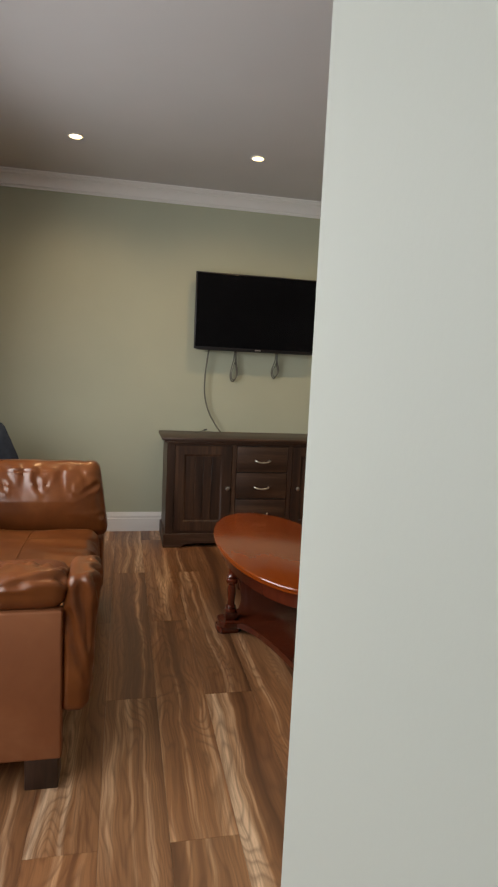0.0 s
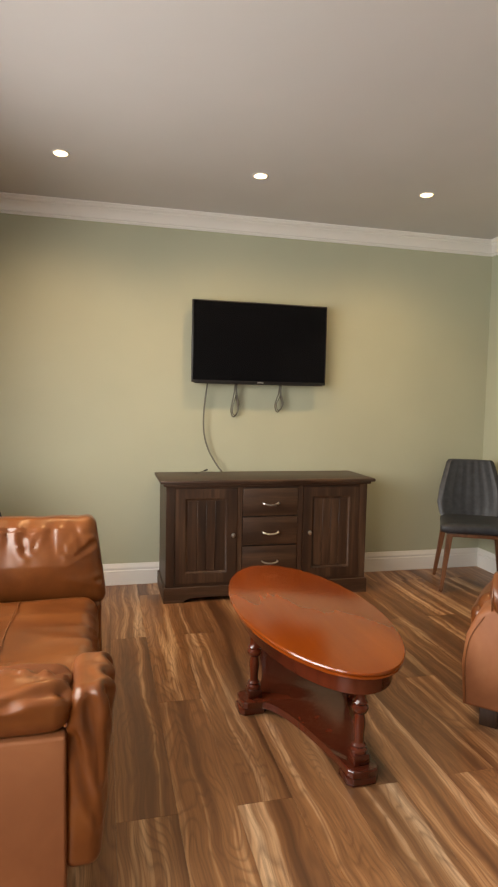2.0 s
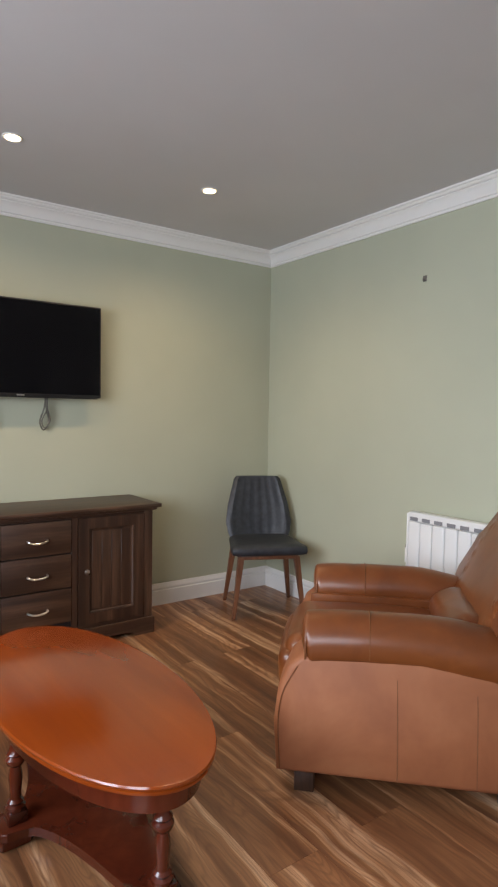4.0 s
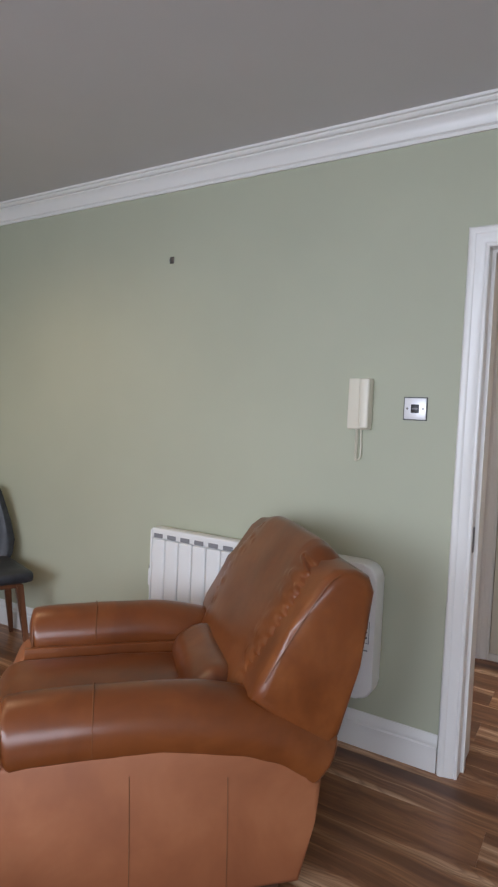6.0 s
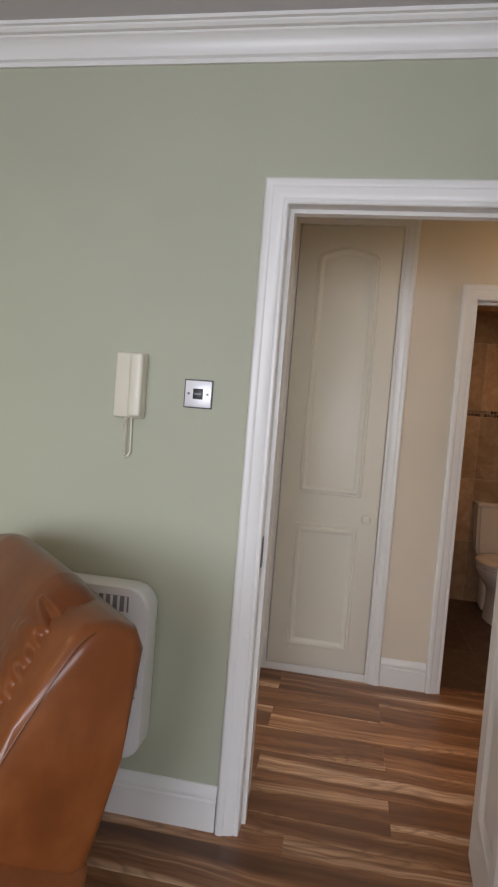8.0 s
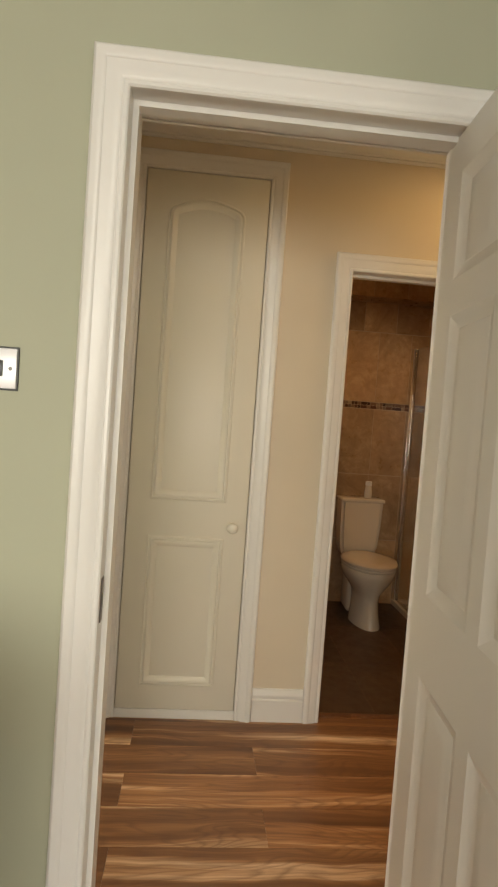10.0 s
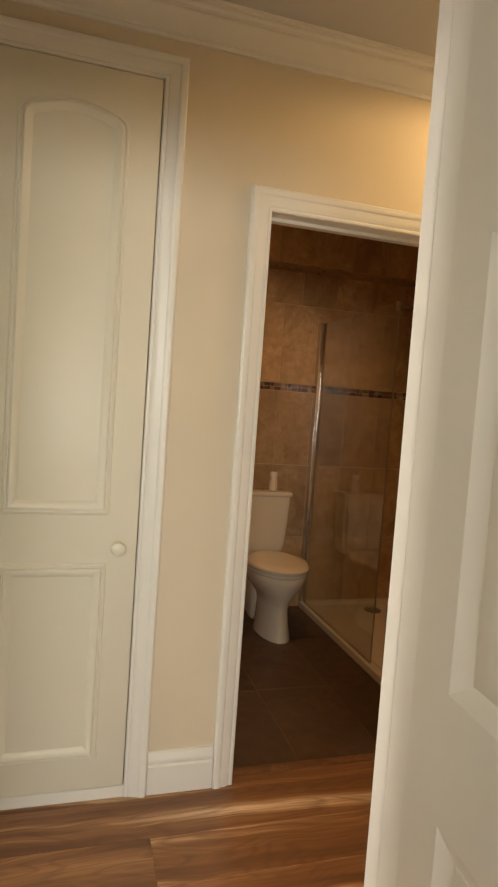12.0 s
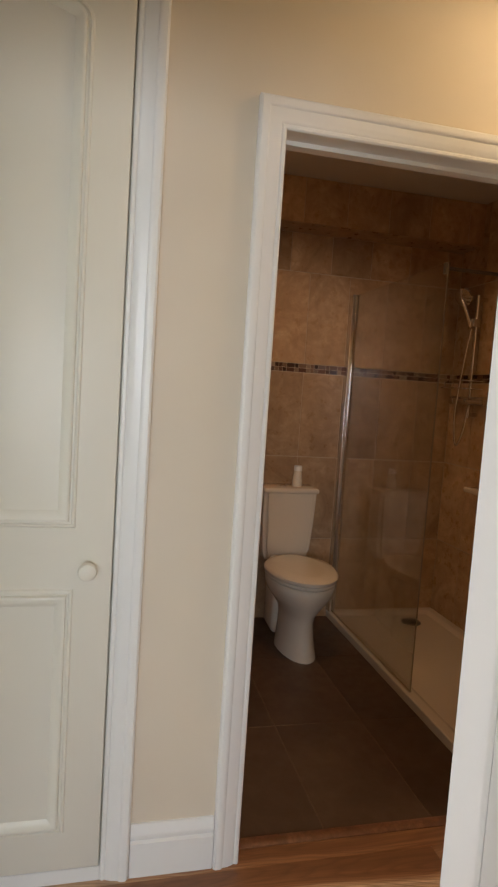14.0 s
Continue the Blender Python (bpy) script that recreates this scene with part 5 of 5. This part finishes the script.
M["glass_edge"] = mat("polished_glass_edge", (0.20, 0.17, 0.13), 0.3)
M["glass"] = mat("shower_glass", (0.80, 0.80, 0.77), 0.02)
M["glass"].node_tree.nodes["Principled BSDF"].inputs["Transmission Weight"].default_value = 1.0

structure("floor_bathroom", bm_box(4.61, BX1 + 0.1, BY0 - 0.1, BY1 + 0.1, -0.12, -0.0012), M["floor_grout"], "grouted bathroom sub-floor")
w_back = structure("wall_bathroom_back", bm_box(BX1 + 0.001, BX1 + 0.12, BY0 - 0.1, BY1 + 0.1, -0.1, 2.75), M["grout"], "beige tiled bathroom wall with a mosaic border")
w_side = structure("wall_bathroom_shower", bm_box(BX0, BX1 + 0.001, BY0 - 0.12, BY0 - 0.001, -0.1, 2.75), M["grout"], "beige tiled shower wall with a mosaic border")
w_left = structure("wall_bathroom_left", bm_box(BX0, BX1 + 0.001, BY1 + 0.001, BY1 + 0.12, -0.1, 2.75), M["grout"], "beige tiled bathroom wall")
structure("ceiling_bathroom", bm_box(BX0, BX1 + 0.12, BY0 - 0.12, BY1 + 0.12, 2.52, 2.74), M["ceiling"], "plain bathroom ceiling")
structure("threshold_strip", prism([(4.588, 0.0005), (4.588, 0.004), (4.598, 0.007), (4.618, 0.007), (4.628, 0.004), (4.628, 0.0005)], BD0, BD1, axis="y"), M["leg_wood"], "wooden threshold strip at the bathroom door")

ROWS_Z = [(-0.005, 0.489), (0.49, 0.985), (0.987, 1.482), (1.536, 2.06), (2.062, 2.28)]


def tile_mesh(w, h, d=0.009, g=0.0015):
    bm = bm_box(-w / 2 + g, w / 2 - g, -d, 0, -h / 2 + g, h / 2 - g)
    bmesh.ops.bevel(bm, geom=[e for e in bm.edges if max(v.co.y for v in e.verts) < -d + 0.001], offset=0.0015, segments=1, affect="EDGES")
    return mesh_of(bm, "tile", M["tile"])


tile_meshes = {}


def tile_wall(parent, a0, a1, first, put, rows=ROWS_Z, shift_top=True):
    """Portrait tiles 250 mm wide along a wall; put(a, z) gives the pose."""
    for k, (z0, z1) in enumerate(rows):
        start = first + (0.125 if shift_top and k == 4 else 0.0)
        i = math.floor((a0 - start) / 0.25)
        while start + i * 0.25 < a1:
            u0, u1 = max(a0, start + i * 0.25), min(a1, start + (i + 1) * 0.25)
            i += 1
            if u1 - u0 < 0.02:
                continue
            key = (round(u1 - u0, 3), round(z1 - z0, 3))
            if key not in tile_meshes:
                tile_meshes[key] = tile_mesh(*key)
            ob = new("tile", tile_meshes[key])
            ob.parent, ob.matrix_basis = parent, put((u0 + u1) / 2, (z0 + z1) / 2)


def mosaic(parent, a0, a1, put):
    bm = bmesh.new()
    rng = random.Random(8)
    a = a0
    while a < a1 - 0.01:
        w = rng.choice((0.024, 0.024, 0.049))
        for r in range(2):
            z = 1.484 + r * 0.0255
            add(bm, bm_box(a + 0.001, min(a1, a + w) - 0.001, -0.008, 0, z + 0.001, z + 0.0245), put)
        a += w
    part("mosaic_border", bm, M["mosaic"], parent, "dark brown glass mosaic strip", smooth=None)


tile_wall(w_back, BY0, BY1, 0.445, lambda a, z: pose(BX1 + 0.008, a, z, 0, 0, -90))
mosaic(w_back, -BY1, -BY0, pose(BX1 + 0.008, 0, 0, 0, 0, -90))
tile_wall(w_side, BX0, BX1, 6.11, lambda a, z: pose(a, BY0 - 0.008, z, 0, 0, 180), ROWS_Z[:4] + [(2.062, 2.52)], False)
mosaic(w_side, -BX1, -BX0, pose(0, BY0 - 0.008, 0, 0, 0, 180))
tile_wall(w_left, BX0, BX1, 6.11, lambda a, z: pose(a, BY1 + 0.008, z), ROWS_Z[:4] + [(2.062, 2.52)], False)
# boxed-in beam under the ceiling
beam = structure("beam_bathroom", bm_box(6.161, BX1 + 0.000, BY0, BY1, 2.286, 2.518), M["grout"], "tiled boxed beam under the bathroom ceiling")
tile_wall(beam, BY0, BY1, 0.32, lambda a, z: pose(6.168, a, z, 0, 0, -90), [(2.28, 2.518)], False)
under = bm_box(6.162, BX1 - 0.002, BY0 + 0.002, BY1 - 0.002, 2.2795, 2.2865)
part("soffit", under, M["tile"], beam, "dark tiled underside")


def floor_tiles():
    fl = bpy.data.objects["floor_bathroom"]
    x = 4.61
    k = 0
    cache = {}
    while x < BX1:
        x1 = min(BX1, x + 0.60)
        i = -3
        while True:
            y0, y1 = max(BY0, 0.46 + i * 0.375), min(BY1, 0.46 + (i + 1) * 0.375)
            i += 1
            if y0 >= BY1:
                break
            if y1 - y0 < 0.02:
                continue
            key = (round(x1 - x, 3), round(y1 - y0, 3))
            if key not in cache:
                bm = bm_box(0.0015, key[0] - 0.0015, 0.0015, key[1] - 0.0015, -0.0095, 0.0)
                bmesh.ops.bevel(bm, geom=[e for e in bm.edges if min(v.co.z for v in e.verts) > -0.001], offset=0.0012, segments=1, affect="EDGES")
                cache[key] = mesh_of(bm, "floor_tile", M["floor_tile"])
            ob = new("tile", cache[key])
            ob.parent, ob.location = fl, (x, y0, 0)
        x = x1
        k += 1


floor_tiles()


def loft(rings):
    bm = bmesh.new()
    rr = [[bm.verts.new(p) for p in r] for r in rings]
    n = len(rr[0])
    for a, b in zip(rr, rr[1:]):
        for i in range(n):
            bm.faces.new((a[i], a[(i + 1) % n], b[(i + 1) % n], b[i]))
    bm.faces.new(rr[0][::-1]), bm.faces.new(rr[-1])
    return bm


def egg(xb, xf, hw, z, n=36, sharp=0.0):
    """A D-shaped ring from the back xb to the front xf (towards -x), half width hw."""
    out = []
    cx = xb - (xb - xf) * 0.42
    for i in range(n):
        a = 2 * math.pi * i / n
        c, s = math.cos(a), math.sin(a)
        x = cx + (c * (xb - cx) if c > 0 else c * (cx - xf))
        w = hw * (1 if c <= 0 else 1 - 0.12 * c)
        out.append((x, s * w, z))
    return out


def toilet():
    t = thing("toilet", pose(0.106, 0.525, 0), "white close-coupled toilet with the lid down", "toilet")
    C = M["ceramic"]
    part("pan", loft([egg(6.03, 5.625, 0.102, 0.0), egg(6.03, 5.63, 0.100, 0.02), egg(6.03, 5.65, 0.088, 0.09), egg(6.04, 5.66, 0.083, 0.18), egg(6.05, 5.645, 0.092, 0.225), egg(6.055, 5.61, 0.128, 0.275), egg(6.06, 5.58, 0.162, 0.32), egg(6.07, 5.565, 0.178, 0.355), egg(6.07, 5.560, 0.182, 0.385), egg(6.065, 5.57, 0.176, 0.395)]), C, t, "glazed white pedestal bowl", smooth=60)
    part("rear_foot", bm_box(6.0, 6.2, -0.085, 0.085, 0.0, 0.36, 0.03, 3), C, t)
    part("seat", loft([egg(6.07, 5.560, 0.180, 0.397), egg(6.075, 5.553, 0.186, 0.402), egg(6.075, 5.553, 0.186, 0.412), egg(6.07, 5.558, 0.182, 0.416)]), C, t, "white seat ring", smooth=60)
    part("lid", loft([egg(6.07, 5.552, 0.186, 0.418), egg(6.075, 5.545, 0.192, 0.422), egg(6.075, 5.545, 0.192, 0.438), egg(6.06, 5.565, 0.178, 0.447), egg(6.02, 5.64, 0.12, 0.452)]), C, t, "closed white lid", smooth=60)
    for s in (-1, 1):
        part("lid_hinge", tube([(6.085, s * 0.075 - 0.015, 0.42), (6.085, s * 0.075 + 0.015, 0.42)], 0.011, 10), M["steel"], t)
    cis = bmesh.new()
    add(cis, loft([[(6.250 if sx > 0 else xf, sy * hw, z) for sx, sy in ((1, 1), (-1, 1), (-1, -1), (1, -1))] for z, xf, hw in ((0.40, 6.10, 0.120), (0.46, 6.085, 0.140), (0.62, 6.072, 0.150), (0.794, 6.065, 0.156))]))
    bmesh.ops.bevel(cis, geom=[e for e in cis.edges if abs(e.verts[0].co.z - e.verts[1].co.z) > 0.03], offset=0.022, segments=3, affect="EDGES")
    part("cistern", cis, C, t, "white ceramic cistern", smooth=50)
    part("cistern_lid", bm_box(6.055, 6.252, -0.163, 0.163, 0.793, 0.823, 0.012, 3), C, t, "white cistern lid")
    part("flush_button", lathe([(0.02, 0.0), (0.02, 0.004), (0.016, 0.007), (0.003, 0.008)], 18), M["chrome"], t, "chrome push button", m=pose(6.15, 0.03, 0.823))


toilet()
bottle = thing("bathroom_bottle", pose(6.26, 0.470, 0.823), "white plastic bottle standing on the cistern", "bottle")
part("bottle_body", lathe([(0.026, 0), (0.029, 0.004), (0.029, 0.035), (0.024, 0.075), (0.022, 0.09)], 18), M["ceramic"], bottle)
part("cap", lathe([(0.023, 0.0905), (0.024, 0.094), (0.023, 0.118), (0.02, 0.121)], 18), M["plastic"], bottle, "white cap")


def shower():
    tray = thing("shower_tray", pose(0, 0, 0), "low white acrylic shower tray with a dark round waste", "shower tray")
    x0, x1, y0, y1 = 4.75, BX1 - 0.002, BY0 + 0.002, 0.190
    bm = bmesh.new()
    rr = []
    for ins, z in ((0.0, 0.0), (0.0, 0.036), (0.004, 0.040), (0.042, 0.040), (0.052, 0.036), (0.075, 0.024), (0.30, 0.018)):
        rr.append([bm.verts.new(p) for p in ((x0 + ins, y0 + ins, z), (x1 - ins, y0 + ins, z), (x1 - ins, y1 - ins, z), (x0 + ins, y1 - ins, z))])
    for a, b in zip(rr, rr[1:]):
        for i in range(4):
            bm.faces.new((a[i], a[(i + 1) % 4], b[(i + 1) % 4], b[i]))
    bm.faces.new(rr[-1]), bm.faces.new(rr[0][::-1])
    part("tray_body", bm, M["tray"], tray, smooth=25)
    part("waste_cover", lathe([(0.056, 0.018), (0.056, 0.027), (0.05, 0.031), (0.004, 0.032)], 28), M["dark_steel"], tray, "dark metal waste cover", m=pose(6.17, -0.29, 0))
    screen = thing("shower_screen", pose(0.1, 0.170, 0), "clear glass shower screen with a chrome wall profile", "shower screen")
    g = part("glass_pane", bm_box(5.23, 6.209, -0.003, 0.003, 0.045, 1.95), M["glass"], screen, "clear glass pane")
    g.visible_shadow = False
    part("glass_edge", bm_box(5.2275, 5.2295, -0.0032, 0.0032, 0.045, 1.95), M["glass_edge"], screen, "dull polished glass edge")
    part("wall_profile", bm_box(6.210, 6.259, -0.022, 0.022, 0.041, 1.955, 0.004, 2), M["chrome"], screen, "polished chrome upright")
    part("floor_seal", bm_box(5.23, 6.222, -0.007, 0.007, 0.0405, 0.052, 0.002, 1), M["chrome"], screen)
    part("brace_bar", tube([(5.245, 0.0, 1.93), (5.245, BY0 - 0.170 + 0.001, 1.93)], 0.008, 10), M["dark_steel"], screen, "slim metal support bar")
    part("brace_clamp", bm_box(5.232, 5.256, -0.010, 0.010, 1.905, 1.953, 0.003, 2), M["dark_steel"], screen, "small glass clamp")
    riser = thing("shower_riser", pose(6.07, BY0, 0), "chrome shower riser rail with handset and mixer", "shower")
    part("rail", tube([(0, 0.055, 1.28), (0, 0.055, 1.98)], 0.010, 12), M["chrome"], riser, "chrome rail")
    for z in (1.30, 1.96):
        part("rail_bracket", tube([(0, 0.0, z), (0, 0.055, z)], 0.012, 10), M["chrome"], riser)
    part("handset_holder", bm_box(-0.02, 0.02, 0.04, 0.09, 1.80, 1.85, 0.008, 2), M["chrome"], riser)
    h = part("handset", tube(curve([(0.01, 0.08, 1.80), (0.03, 0.10, 1.88), (0.06, 0.12, 1.955)], 8), 0.013, 10), M["chrome"], riser, "chrome hand shower")
    part("spray_head", lathe([(0.014, 0), (0.055, 0.016), (0.059, 0.028), (0.050, 0.035)], 22), M["chrome"], h, m=pose(0.068, 0.125, 1.965, 60, 0, 20))
    part("hose", tube(curve([(0.01, 0.08, 1.79), (0.02, 0.10, 1.6), (0.05, 0.11, 1.30), (0.03, 0.10, 1.12), (0.0, 0.08, 1.2), (0, 0.06, 1.34)], 12), 0.007, 8), M["chrome"], riser, "chrome shower hose")
    part("mixer", tube([(-0.13, 0.06, 1.38), (0.13, 0.06, 1.38)], 0.024, 16), M["chrome"], riser, "chrome thermostatic mixer bar")
    for s in (-1, 1):
        part("mixer_knob", tube([(s * 0.13, 0.06, 1.38), (s * 0.17, 0.06, 1.38)], 0.027, 16), M["chrome"], riser)
        part("mixer_inlet", tube([(s * 0.075, 0.0, 1.38), (s * 0.075, 0.05, 1.38)], 0.016, 12), M["chrome"], riser)
    shelf = thing("shower_basket", pose(6.19, BY0, 1.45), "chrome wire corner basket on the shower wall", "shower shelf")
    for z in (0.0, 0.045):
        part("wire_rim", tube(curve([(0.165, 0.005, z), (0.1, 0.12, z), (0.0, 0.16, z), (-0.12, 0.10, z), (-0.16, 0.005, z)], 8), 0.004, 6), M["chrome"], shelf)
    for i in range(7):
        u = -0.13 + i * 0.043
        part("wire", tube([(u, 0.005, 0), (u, 0.145 - abs(u) * 0.55, 0), (u, 0.145 - abs(u) * 0.55, 0.045)], 0.0025, 6), M["chrome"], shelf)
    dish = thing("soap_dish", pose(5.93, BY0, 0.86), "small white soap dish on the shower wall", "soap dish")
    part("dish", bm_box(-0.07, 0.07, 0.0, 0.09, 0, 0.03, 0.012, 3), M["ceramic"], dish)


shower()
